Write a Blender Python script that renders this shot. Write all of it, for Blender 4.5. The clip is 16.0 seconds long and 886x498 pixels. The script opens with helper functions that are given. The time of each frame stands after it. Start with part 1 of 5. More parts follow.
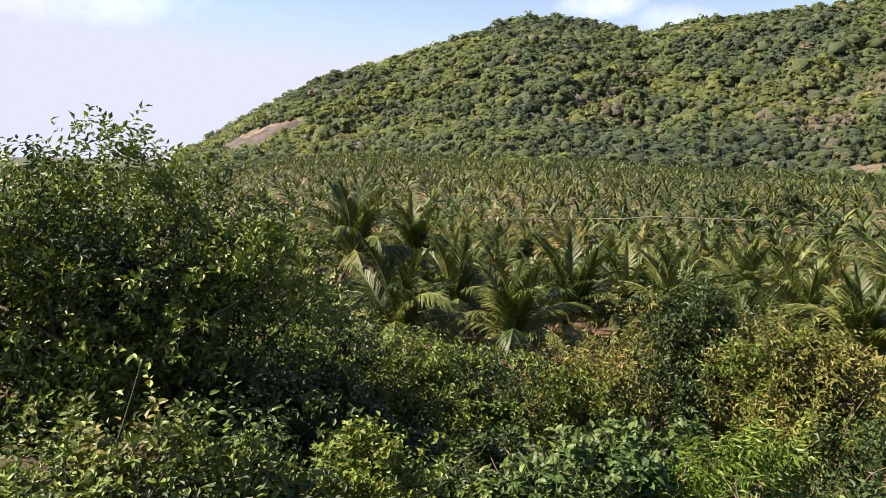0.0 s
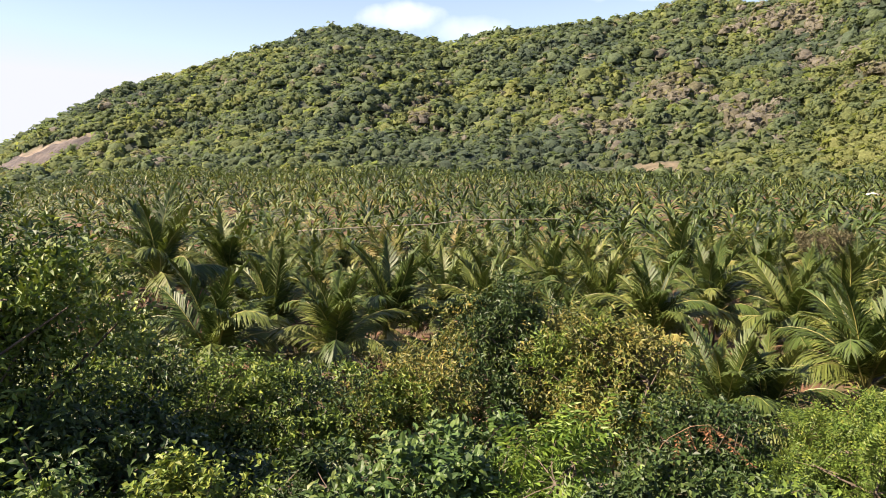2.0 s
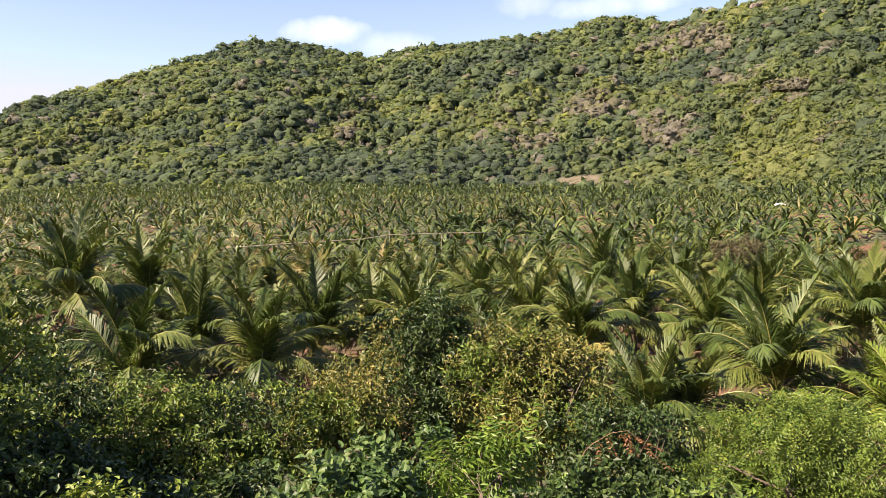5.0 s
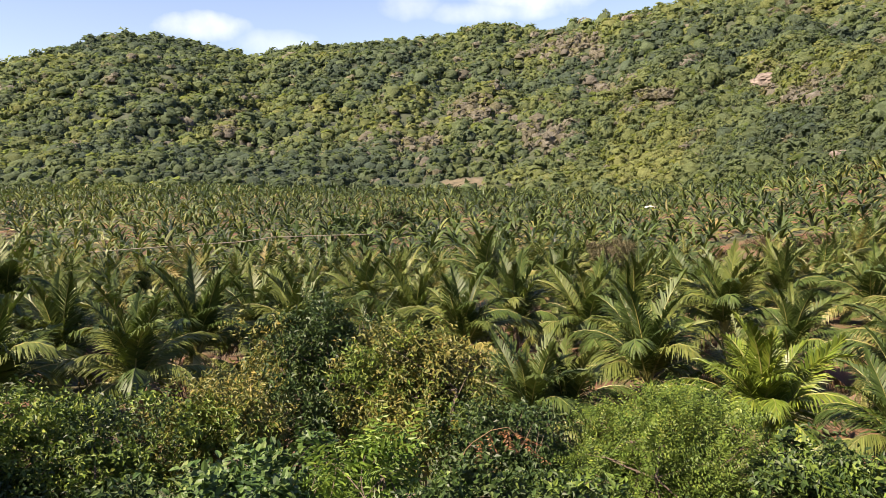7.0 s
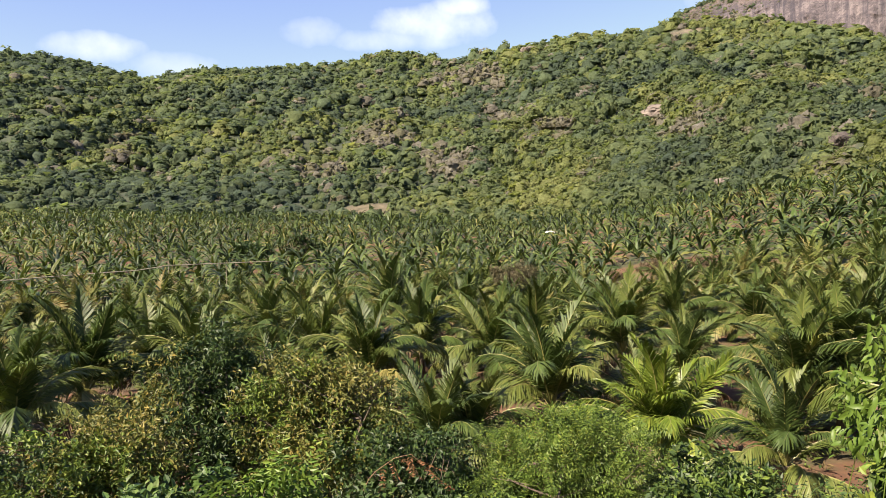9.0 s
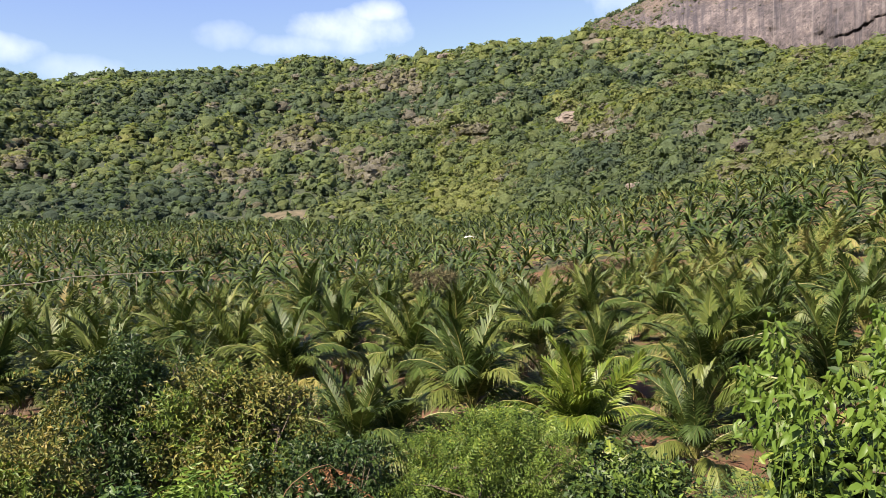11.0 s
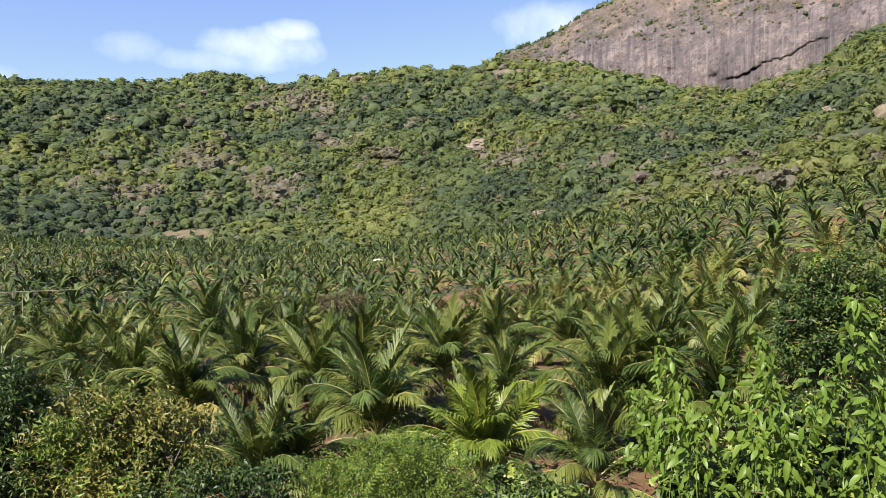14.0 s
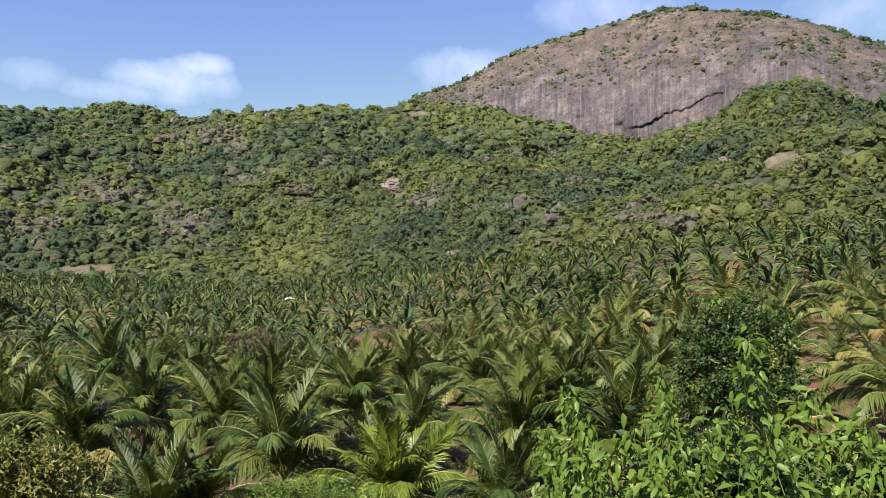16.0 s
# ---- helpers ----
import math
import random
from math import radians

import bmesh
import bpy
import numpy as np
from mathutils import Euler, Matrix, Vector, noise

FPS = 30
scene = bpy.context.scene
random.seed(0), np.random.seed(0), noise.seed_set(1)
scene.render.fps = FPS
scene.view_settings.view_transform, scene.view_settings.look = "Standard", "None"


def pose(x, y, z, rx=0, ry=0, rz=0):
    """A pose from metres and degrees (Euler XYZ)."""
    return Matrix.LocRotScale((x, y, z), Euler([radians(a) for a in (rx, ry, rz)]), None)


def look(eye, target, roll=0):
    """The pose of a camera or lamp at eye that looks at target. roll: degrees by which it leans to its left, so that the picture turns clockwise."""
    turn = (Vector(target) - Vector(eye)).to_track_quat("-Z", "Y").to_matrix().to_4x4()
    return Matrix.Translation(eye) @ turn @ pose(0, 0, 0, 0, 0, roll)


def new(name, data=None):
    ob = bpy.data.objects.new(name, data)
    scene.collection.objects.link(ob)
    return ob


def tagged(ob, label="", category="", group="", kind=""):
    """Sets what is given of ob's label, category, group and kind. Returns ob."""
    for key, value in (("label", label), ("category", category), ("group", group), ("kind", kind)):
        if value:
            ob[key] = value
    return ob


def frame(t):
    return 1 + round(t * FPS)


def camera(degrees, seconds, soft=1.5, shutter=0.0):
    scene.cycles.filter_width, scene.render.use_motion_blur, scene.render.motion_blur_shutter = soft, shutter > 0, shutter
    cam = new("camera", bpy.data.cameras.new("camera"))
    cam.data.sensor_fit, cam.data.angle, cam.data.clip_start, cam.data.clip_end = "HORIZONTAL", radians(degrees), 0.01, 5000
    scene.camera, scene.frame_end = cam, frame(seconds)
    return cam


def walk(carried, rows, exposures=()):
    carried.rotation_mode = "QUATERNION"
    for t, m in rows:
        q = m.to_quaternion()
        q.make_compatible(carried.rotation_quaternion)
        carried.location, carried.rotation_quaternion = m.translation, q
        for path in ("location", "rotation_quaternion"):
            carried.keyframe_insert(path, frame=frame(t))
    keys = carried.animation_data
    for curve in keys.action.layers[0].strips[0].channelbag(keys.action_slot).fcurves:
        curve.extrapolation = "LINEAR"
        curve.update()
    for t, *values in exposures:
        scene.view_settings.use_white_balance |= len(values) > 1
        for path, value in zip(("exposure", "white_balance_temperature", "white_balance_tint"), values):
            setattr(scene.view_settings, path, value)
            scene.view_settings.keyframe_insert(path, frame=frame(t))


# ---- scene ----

# The eye stands on a road bank about 12 m above a flat coconut plantation; bearings run clockwise from +y.
EYE = 12.0
DRIFT = (0.013, -0.007)


def turned(t, yaw, pitch, roll):
    a, b = radians(yaw), radians(pitch)
    eye = Vector((DRIFT[0] * t, DRIFT[1] * t, EYE))
    way = Vector((math.sin(a) * math.cos(b), math.cos(a) * math.cos(b), math.sin(b)))
    return t, look(eye, eye + 10 * way, roll)


cam = camera(61.34, 16.0, soft=0.6)
walk(cam, [turned(*row) for row in (
    (0.0, -0.04, -6.61, 1.0), (0.5, 4.57, -6.13, 0.53), (1.0, 7.59, -6.25, -0.33), (1.5, 11.18, -5.62, -0.78),
    (2.0, 13.99, -5.88, -1.11), (2.5, 15.14, -5.39, -1.2), (3.0, 16.01, -4.57, -1.76), (3.2, 16.35, -5.06, -1.81),
    (5.3, 20.5, -4.65, -1.1), (5.5, 21.3, -4.22, -0.82), (6.0, 24.3, -4.42, -1.13), (6.5, 27.14, -4.55, -1.18),
    (7.0, 28.35, -4.97, -1.2), (7.5, 30.87, -3.91, -0.95), (8.0, 32.21, -2.52, -1.32), (8.5, 33.94, -2.62, -1.11),
    (9.0, 35.67, -3.14, -1.26), (9.2, 36.44, -3.33, -1.16), (11.3, 42.72, -2.91, -1.33), (11.5, 43.32, -3.08, -0.87),
    (12.0, 44.23, -2.13, -0.87), (12.5, 45.39, -1.62, -0.49), (13.0, 46.77, -1.58, -0.32), (13.5, 47.16, -1.87, -0.38),
    (14.0, 48.81, -1.19, -0.4), (14.5, 50.01, -0.79, -0.28), (15.0, 52.29, -0.22, 0.08), (15.5, 54.01, 0.26, 0.24),
    (16.0, 55.39, 1.82, 0.29))], exposures=((0.0, 1.64, 7000, 19), (0.5, 1.77, 7000, 19), (1.5, 1.85, 7030, 20), (6.0, 1.75, 7050, 21), (9.5, 1.56, 6700, 16), (12.5, 1.52, 6420, 14), (14.0, 1.5, 6330, 13), (15.0, 1.31, 6230, 13), (16.0, 1.24, 6130, 13)))

# ---- sky and sun ----
SUN_BEARING, SUN_HEIGHT = -91.0, 44.5


def node(tree, kind, **sets):
    n = tree.nodes.new(kind)
    for key, value in sets.items():
        n.inputs[key.replace("_", " ")].default_value = value
    return n


def calc(tree, op, a, b=None, c=None, clamp=False):
    n = tree.nodes.new("ShaderNodeMath")
    n.operation, n.use_clamp = op, clamp
    for i, v in enumerate((a, b, c)):
        if v is None:
            continue
        if isinstance(v, (int, float)):
            n.inputs[i].default_value = v
        else:
            tree.links.new(v, n.inputs[i])
    return n.outputs[0]


def make_world():
    world = bpy.data.worlds.new("sky")
    scene.world = world
    world.use_nodes = True
    tree = world.node_tree
    tree.nodes.clear()
    sky = tree.nodes.new("ShaderNodeTexSky")
    sky.sky_type, sky.sun_disc = "NISHITA", False
    sky.sun_elevation, sky.sun_rotation = radians(SUN_HEIGHT), radians(SUN_BEARING)
    sky.air_density, sky.dust_density, sky.ozone_density = 1.0, 0.3, 1.2
    place = tree.nodes.new("ShaderNodeTexCoord")
    split = tree.nodes.new("ShaderNodeSeparateXYZ")
    tree.links.new(place.outputs["Generated"], split.inputs[0])
    x, y, z = split.outputs
    bearing = calc(tree, "MULTIPLY", calc(tree, "ARCTAN2", x, y), 180 / math.pi)
    height = calc(tree, "MULTIPLY", calc(tree, "ARCSINE", z), 180 / math.pi)
    puff = node(tree, "ShaderNodeTexNoise", Scale=26.0, Detail=6.0, Roughness=0.55)
    tree.links.new(place.outputs["Generated"], puff.inputs["Vector"])
    wisp = calc(tree, "MULTIPLY", calc(tree, "SUBTRACT", puff.outputs["Fac"], 0.5), 2.0)
    total = None
    # bearing, height, half width, half height, density
    for b0, h0, wb, wh, dens in ((35.0, 13.6, 5.2, 1.5, 0.6), (37.3, 14.8, 2.2, 1.0, 0.65), (26.2, 13.1, 2.6, 1.1, 0.3), (33.0, 12.6, 6.0, 0.9, 0.4),
                                 (57.4, 15.2, 5.4, 1.8, 0.45), (68.0, 19.3, 6.5, 2.0, 0.4), (88.0, 17.8, 7.0, 2.6, 0.42),
                                 (11.2, 11.4, 3.4, 1.1, 0.5), (-27.0, 11.0, 10.0, 2.4, 0.35), (16.4, 10.4, 3.6, 1.1, 0.3)):
        u = calc(tree, "DIVIDE", calc(tree, "SUBTRACT", bearing, b0), wb)
        v = calc(tree, "DIVIDE", calc(tree, "SUBTRACT", height, h0), wh)
        q = calc(tree, "ADD", calc(tree, "MULTIPLY", u, u), calc(tree, "MULTIPLY", v, v))
        m = calc(tree, "ADD", calc(tree, "SUBTRACT", 1.0, q), wisp)
        m = calc(tree, "MULTIPLY", calc(tree, "MULTIPLY", m, 0.58, clamp=True), dens * 0.85)
        total = m if total is None else calc(tree, "MAXIMUM", total, m)
    mix = tree.nodes.new("ShaderNodeMix")
    mix.data_type = "RGBA"
    tree.links.new(total, mix.inputs["Factor"])
    hue = tree.nodes.new("ShaderNodeMix")
    hue.data_type, hue.blend_type = "RGBA", "MULTIPLY"
    hue.inputs["Factor"].default_value = 1.0
    hue.inputs["B"].default_value = (1.1, 1.06, 1.34, 1)
    tree.links.new(sky.outputs[0], hue.inputs["A"])
    haze = tree.nodes.new("ShaderNodeMix")
    haze.data_type, haze.blend_type = "RGBA", "DARKEN"
    haze.inputs["Factor"].default_value = 1.0
    haze.inputs["B"].default_value = (3.95, 4.5, 5.5, 1)
    tree.links.new(hue.outputs["Result"], haze.inputs["A"])
    tree.links.new(haze.outputs["Result"], mix.inputs["A"])
    mix.inputs["B"].default_value = (10.5, 10.7, 11.4, 1)
    back = node(tree, "ShaderNodeBackground", Strength=0.06)
    out = tree.nodes.new("ShaderNodeOutputWorld")
    tree.links.new(mix.outputs["Result"], back.inputs["Color"])
    tree.links.new(back.outputs[0], out.inputs[0])


make_world()
sun = new("sun", bpy.data.lights.new("sun", "SUN"))
sun.data.energy, sun.data.angle, sun.data.color = 5.0, radians(0.6), (1.0, 0.9, 0.73)
sun.matrix_world = look((0, 0, 0), (-math.sin(radians(SUN_BEARING)) * math.cos(radians(SUN_HEIGHT)),
                                    -math.cos(radians(SUN_BEARING)) * math.cos(radians(SUN_HEIGHT)), -math.sin(radians(SUN_HEIGHT))))


# ---- materials ----
def ramp(tree, fac, stops):
    n = tree.nodes.new("ShaderNodeValToRGB")
    while len(n.color_ramp.elements) < len(stops):
        n.color_ramp.elements.new(0.5)
    for e, (p, c) in zip(n.color_ramp.elements, stops):
        e.position, e.color = p, (*c, 1)
    tree.links.new(fac, n.inputs[0])
    return n.outputs[0]


def blend(tree, fac, a, b, mode="MIX"):
    n = tree.nodes.new("ShaderNodeMix")
    n.data_type, n.blend_type = "RGBA", mode
    for sock, v in ((n.inputs["Factor"], fac), (n.inputs["A"], a), (n.inputs["B"], b)):
        if isinstance(v, (int, float)):
            sock.default_value = v
        elif isinstance(v, tuple):
            sock.default_value = (*v, 1)
        else:
            tree.links.new(v, sock)
    return n.outputs["Result"]


def blank(name):
    mat = bpy.data.materials.new(name)
    mat.use_nodes = True
    mat.node_tree.nodes.clear()
    return mat, mat.node_tree


def noise_at(tree, scale, detail=4.0, rough=0.6, stretch=None):
    place = tree.nodes.new("ShaderNodeNewGeometry")
    vec = place.outputs["Position"]
    if stretch:
        m = tree.nodes.new("ShaderNodeMapping")
        m.inputs["Scale"].default_value = stretch
        tree.links.new(vec, m.inputs["Vector"])
        vec = m.outputs[0]
    n = node(tree, "ShaderNodeTexNoise", Scale=scale, Detail=detail, Roughness=rough)
    tree.links.new(vec, n.inputs["Vector"])
    return n.outputs["Fac"]


def leaf_material(name, stops, rough=0.45, glow=0.35, patch=0.8, attr=None, spread=0.35, own=0.0, grain=0.0, shine=0.26, vary=0.5):
    """Foliage: colour per leaf (or per plant, by attr), larger patches of tone, gloss and light through the blade."""
    mat, tree = blank(name)
    geo = tree.nodes.new("ShaderNodeNewGeometry")
    rnd = geo.outputs["Random Per Island"]
    if attr:
        a = tree.nodes.new("ShaderNodeAttribute")
        a.attribute_name = attr
        fac = calc(tree, "ADD", a.outputs["Fac"], calc(tree, "MULTIPLY", calc(tree, "SUBTRACT", rnd, 0.5), spread), clamp=not own)
        if own:
            info = tree.nodes.new("ShaderNodeObjectInfo")
            fac = calc(tree, "ADD", fac, calc(tree, "MULTIPLY", calc(tree, "SUBTRACT", info.outputs["Random"], 0.5), own), clamp=True)
    else:
        fac = calc(tree, "ADD", calc(tree, "MULTIPLY", rnd, 0.7),
                   calc(tree, "MULTIPLY", calc(tree, "SUBTRACT", noise_at(tree, patch, 3.0), 0.35), 0.9), clamp=True)
    col = ramp(tree, fac, stops)
    tone = calc(tree, "ADD", 1 - vary / 2, calc(tree, "MULTIPLY", calc(tree, "FRACT", calc(tree, "MULTIPLY", rnd, 7.31)), vary))
    grey = tree.nodes.new("ShaderNodeCombineColor")
    for i in range(3):
        tree.links.new(tone, grey.inputs[i])
    col = blend(tree, 1.0, col, grey.outputs[0], "MULTIPLY")
    if grain:
        # Mottled tone; its darks put the shade of leaf gaps into the colour.
        fine = calc(tree, "ADD", 0.2, calc(tree, "MULTIPLY", noise_at(tree, grain, 4.0, 0.7), 1.6))
        gap_tone = tree.nodes.new("ShaderNodeCombineColor")
        for i in range(3):
            tree.links.new(fine, gap_tone.inputs[i])
        col = blend(tree, 1.0, col, gap_tone.outputs[0], "MULTIPLY")
    col = blend(tree, 1.0, col, (0.71, 0.64, 0.59), "MULTIPLY")
    bsdf = node(tree, "ShaderNodeBsdfPrincipled", Roughness=rough)
    bsdf.inputs["Specular IOR Level"].default_value = shine
    tree.links.new(col, bsdf.inputs["Base Color"])
    if grain:
        bmp = node(tree, "ShaderNodeBump", Strength=1.0, Distance=1.2)
        tree.links.new(noise_at(tree, grain, 5.0, 0.75), bmp.inputs["Height"])
        tree.links.new(bmp.outputs[0], bsdf.inputs["Normal"])
    through_leaf = tree.nodes.new("ShaderNodeBsdfTranslucent")
    warm = blend(tree, 1.0, col, (1.15, 1.2, 0.7), "MULTIPLY")
    tree.links.new(warm, through_leaf.inputs["Color"])
    mix = tree.nodes.new("ShaderNodeMixShader")
    mix.inputs[0].default_value = glow * 0.5
    out = tree.nodes.new("ShaderNodeOutputMaterial")
    tree.links.new(bsdf.outputs[0], mix.inputs[1])
    tree.links.new(through_leaf.outputs[0], mix.inputs[2])
    tree.links.new(mix.outputs[0], out.inputs[0])
    return mat


def rough_material(name, stops, scale, rough=0.9, fine=8.0, bump=0.4, stretch=None, depth=0.2):
    mat, tree = blank(name)
    big, small = noise_at(tree, scale, 5.0, 0.6, stretch), noise_at(tree, scale * fine, 6.0, 0.7, stretch)
    fac = calc(tree, "ADD", calc(tree, "MULTIPLY", big, 0.65), calc(tree, "MULTIPLY", small, 0.35), clamp=True)
    bsdf = node(tree, "ShaderNodeBsdfPrincipled", Roughness=rough)
    tree.links.new(blend(tree, 1.0, ramp(tree, fac, stops), (0.7, 0.7, 0.7), "MULTIPLY"), bsdf.inputs["Base Color"])
    bmp = node(tree, "ShaderNodeBump", Strength=bump, Distance=depth)
    tree.links.new(small, bmp.inputs["Height"])
    tree.links.new(bmp.outputs[0], bsdf.inputs["Normal"])
    out = tree.nodes.new("ShaderNodeOutputMaterial")
    tree.links.new(bsdf.outputs[0], out.inputs[0])
    return mat


def ground_material():
    """Red-brown soil with dry and green growth; brush, canopy shade painted in, and stony earth on the hills."""
    mat, tree = blank("soil")
    soil = ramp(tree, noise_at(tree, 0.35, 6.0, 0.65), ((0.3, (0.1, 0.042, 0.022)), (0.55, (0.2, 0.09, 0.044)), (0.75, (0.27, 0.15, 0.08))))
    growth = ramp(tree, noise_at(tree, 1.7, 6.0, 0.7), ((0.3, (0.035, 0.048, 0.016)), (0.5, (0.07, 0.078, 0.027)), (0.7, (0.14, 0.115, 0.055))))
    cover = calc(tree, "MULTIPLY", calc(tree, "SUBTRACT", noise_at(tree, 0.09, 6.0, 0.65), 0.4), 7.0, clamp=True)
    low = blend(tree, cover, soil, growth)
    # Darkened for leaf litter and for canopy shade put into the colour.
    brush = ramp(tree, noise_at(tree, 0.12, 8.0, 0.7), ((0.35, (0.02, 0.03, 0.016)), (0.52, (0.045, 0.06, 0.028)), (0.68, (0.08, 0.085, 0.045))))
    a = tree.nodes.new("ShaderNodeAttribute")
    a.attribute_name = "hill"
    col = blend(tree, a.outputs["Fac"], low, brush)
    b = tree.nodes.new("ShaderNodeAttribute")
    b.attribute_name = "bare"
    stone = ramp(tree, noise_at(tree, 0.16, 8.0, 0.7), ((0.4, (0.09, 0.072, 0.05)), (0.5, (0.18, 0.14, 0.098)), (0.62, (0.26, 0.205, 0.145))))
    c = tree.nodes.new("ShaderNodeAttribute")
    c.attribute_name = "field"
    straw = ramp(tree, noise_at(tree, 0.3, 6.0, 0.7, (1, 1, 1)), ((0.35, (0.085, 0.073, 0.04)), (0.5, (0.14, 0.115, 0.066)), (0.65, (0.19, 0.155, 0.095))))
    col = blend(tree, c.outputs["Fac"], blend(tree, b.outputs["Fac"], col, stone), straw)
    col = blend(tree, 1.0, col, (0.7, 0.7, 0.7), "MULTIPLY")
    bsdf = node(tree, "ShaderNodeBsdfPrincipled", Roughness=0.95)
    bmp = node(tree, "ShaderNodeBump", Strength=0.5, Distance=0.15)
    tree.links.new(noise_at(tree, 6.0, 6.0, 0.7), bmp.inputs["Height"])
    tree.links.new(bmp.outputs[0], bsdf.inputs["Normal"])
    tree.links.new(col, bsdf.inputs["Base Color"])
    out = tree.nodes.new("ShaderNodeOutputMaterial")
    tree.links.new(bsdf.outputs[0], out.inputs[0])
    return mat


def granite_material():
    """Weathered granite: brown-grey with pit shade painted on, dark water streaks down the wall, dry growth on the
    upper slopes.
    """
    mat, tree = blank("granite")
    axes = tree.nodes.new("ShaderNodeCombineXYZ")
    for i, key in enumerate(("round", "fall")):
        n = tree.nodes.new("ShaderNodeAttribute")
        n.attribute_name = key
        tree.links.new(n.outputs["Fac"], axes.inputs[i])

    def streaks(wide, detail, rough):
        m = tree.nodes.new("ShaderNodeMapping")
        m.inputs["Scale"].default_value = (wide, 1.6, 1)
        tree.links.new(axes.outputs[0], m.inputs["Vector"])
        n = node(tree, "ShaderNodeTexNoise", Scale=1.0, Detail=detail, Roughness=rough)
        tree.links.new(m.outputs[0], n.inputs["Vector"])
        return n.outputs["Fac"]

    mottled = calc(tree, "ADD", calc(tree, "MULTIPLY", noise_at(tree, 0.05, 6.0, 0.65, (1, 1, 0.5)), 0.5), calc(tree, "MULTIPLY", noise_at(tree, 0.45, 6.0, 0.75, (1, 1, 0.5)), 0.5))
    base = ramp(tree, mottled, ((0.4, (0.05, 0.042, 0.042)), (0.47, (0.115, 0.094, 0.088)), (0.53, (0.18, 0.147, 0.134)), (0.6, (0.31, 0.255, 0.22))))
    a = tree.nodes.new("ShaderNodeAttribute")
    a.attribute_name = "top"
    wall = calc(tree, "SUBTRACT", 1.0, a.outputs["Fac"])
    dark = calc(tree, "MULTIPLY", calc(tree, "SUBTRACT", streaks(2.6, 5.0, 0.62), 0.5), 8.0, clamp=True)
    col = blend(tree, calc(tree, "MULTIPLY", calc(tree, "MULTIPLY", dark, 0.85), wall), base, (0.062, 0.053, 0.06))
    pale = calc(tree, "MULTIPLY", calc(tree, "SUBTRACT", streaks(5.5, 4.0, 0.6), 0.56), 10.0, clamp=True)
    col = blend(tree, calc(tree, "MULTIPLY", calc(tree, "MULTIPLY", pale, 0.4), wall), col, (0.33, 0.285, 0.25))
    grass = calc(tree, "MULTIPLY", calc(tree, "SUBTRACT", noise_at(tree, 0.13, 8.0, 0.78), 0.47), 8.0, clamp=True)
    col = blend(tree, calc(tree, "MULTIPLY", grass, calc(tree, "MULTIPLY", a.outputs["Fac"], 0.8)), col, (0.115, 0.108, 0.06))
    # Dark spots put the shade inside weathering hollows into the colour.
    pit_shade = calc(tree, "MULTIPLY", calc(tree, "SUBTRACT", noise_at(tree, 0.4, 3.0, 0.6, (1, 1, 1.5)), 0.6), 14.0, clamp=True)
    col = blend(tree, calc(tree, "MULTIPLY", pit_shade, 0.8), col, (0.035, 0.03, 0.028))
    tan = calc(tree, "MULTIPLY", calc(tree, "MULTIPLY", noise_at(tree, 0.03, 5.0, 0.65), 1.3), a.outputs["Fac"], clamp=True)
    col = blend(tree, tan, col, blend(tree, 1.0, col, (1.25, 1.08, 0.82), "MULTIPLY"))
    col = blend(tree, 1.0, col, (0.57, 0.57, 0.63), "MULTIPLY")
    bsdf = node(tree, "ShaderNodeBsdfPrincipled", Roughness=0.85)
    bmp = node(tree, "ShaderNodeBump", Strength=1.0, Distance=2.0)
    tree.links.new(noise_at(tree, 0.3, 9.0, 0.75), bmp.inputs["Height"])
    tree.links.new(bmp.outputs[0], bsdf.inputs["Normal"])
    tree.links.new(col, bsdf.inputs["Base Color"])
    out = tree.nodes.new("ShaderNodeOutputMaterial")
    tree.links.new(bsdf.outputs[0], out.inputs[0])
    return mat


SOIL = ground_material()
GRANITE = granite_material()
BOULDER = rough_material("boulder_stone", ((0.3, (0.07, 0.058, 0.05)), (0.5, (0.2, 0.162, 0.135)), (0.7, (0.32, 0.265, 0.22))), 0.25, 0.85, 5.0, 0.6, depth=0.5)
SLAB = rough_material("slab_stone", ((0.36, (0.03, 0.027, 0.026)), (0.48, (0.075, 0.062, 0.055)), (0.64, (0.14, 0.112, 0.095))), 0.09, 0.9, 8.0, 0.8, (1, 1, 1), 1.5)
BARK = rough_material("bark", ((0.3, (0.06, 0.045, 0.03)), (0.6, (0.17, 0.13, 0.09)), (0.8, (0.26, 0.21, 0.16))), 6.0, 0.9, 6.0, 0.6, depth=0.01)
PALM_BARK = rough_material("palm_trunk", ((0.3, (0.09, 0.065, 0.045)), (0.55, (0.2, 0.15, 0.1)), (0.8, (0.3, 0.24, 0.17))), 3.0, 0.9, 6.0, 0.6, (1, 1, 4), 0.03)
DRY_STEM = rough_material("dry_stem", ((0.3, (0.14, 0.07, 0.04)), (0.6, (0.32, 0.18, 0.1)), (0.8, (0.42, 0.27, 0.17))), 9.0, 0.8, 5.0, 0.3, depth=0.005)
STALK = rough_material("frond_stalk", ((0.3, (0.16, 0.17, 0.045)), (0.55, (0.29, 0.27, 0.08)), (0.8, (0.4, 0.33, 0.12))), 1.2, 0.5, 5.0, 0.2, depth=0.01)
PALE = rough_material("pale_pipe", ((0.3, (0.42, 0.4, 0.34)), (0.6, (0.6, 0.58, 0.5)), (0.8, (0.7, 0.68, 0.6))), 2.0, 0.6, 5.0, 0.1, depth=0.01)
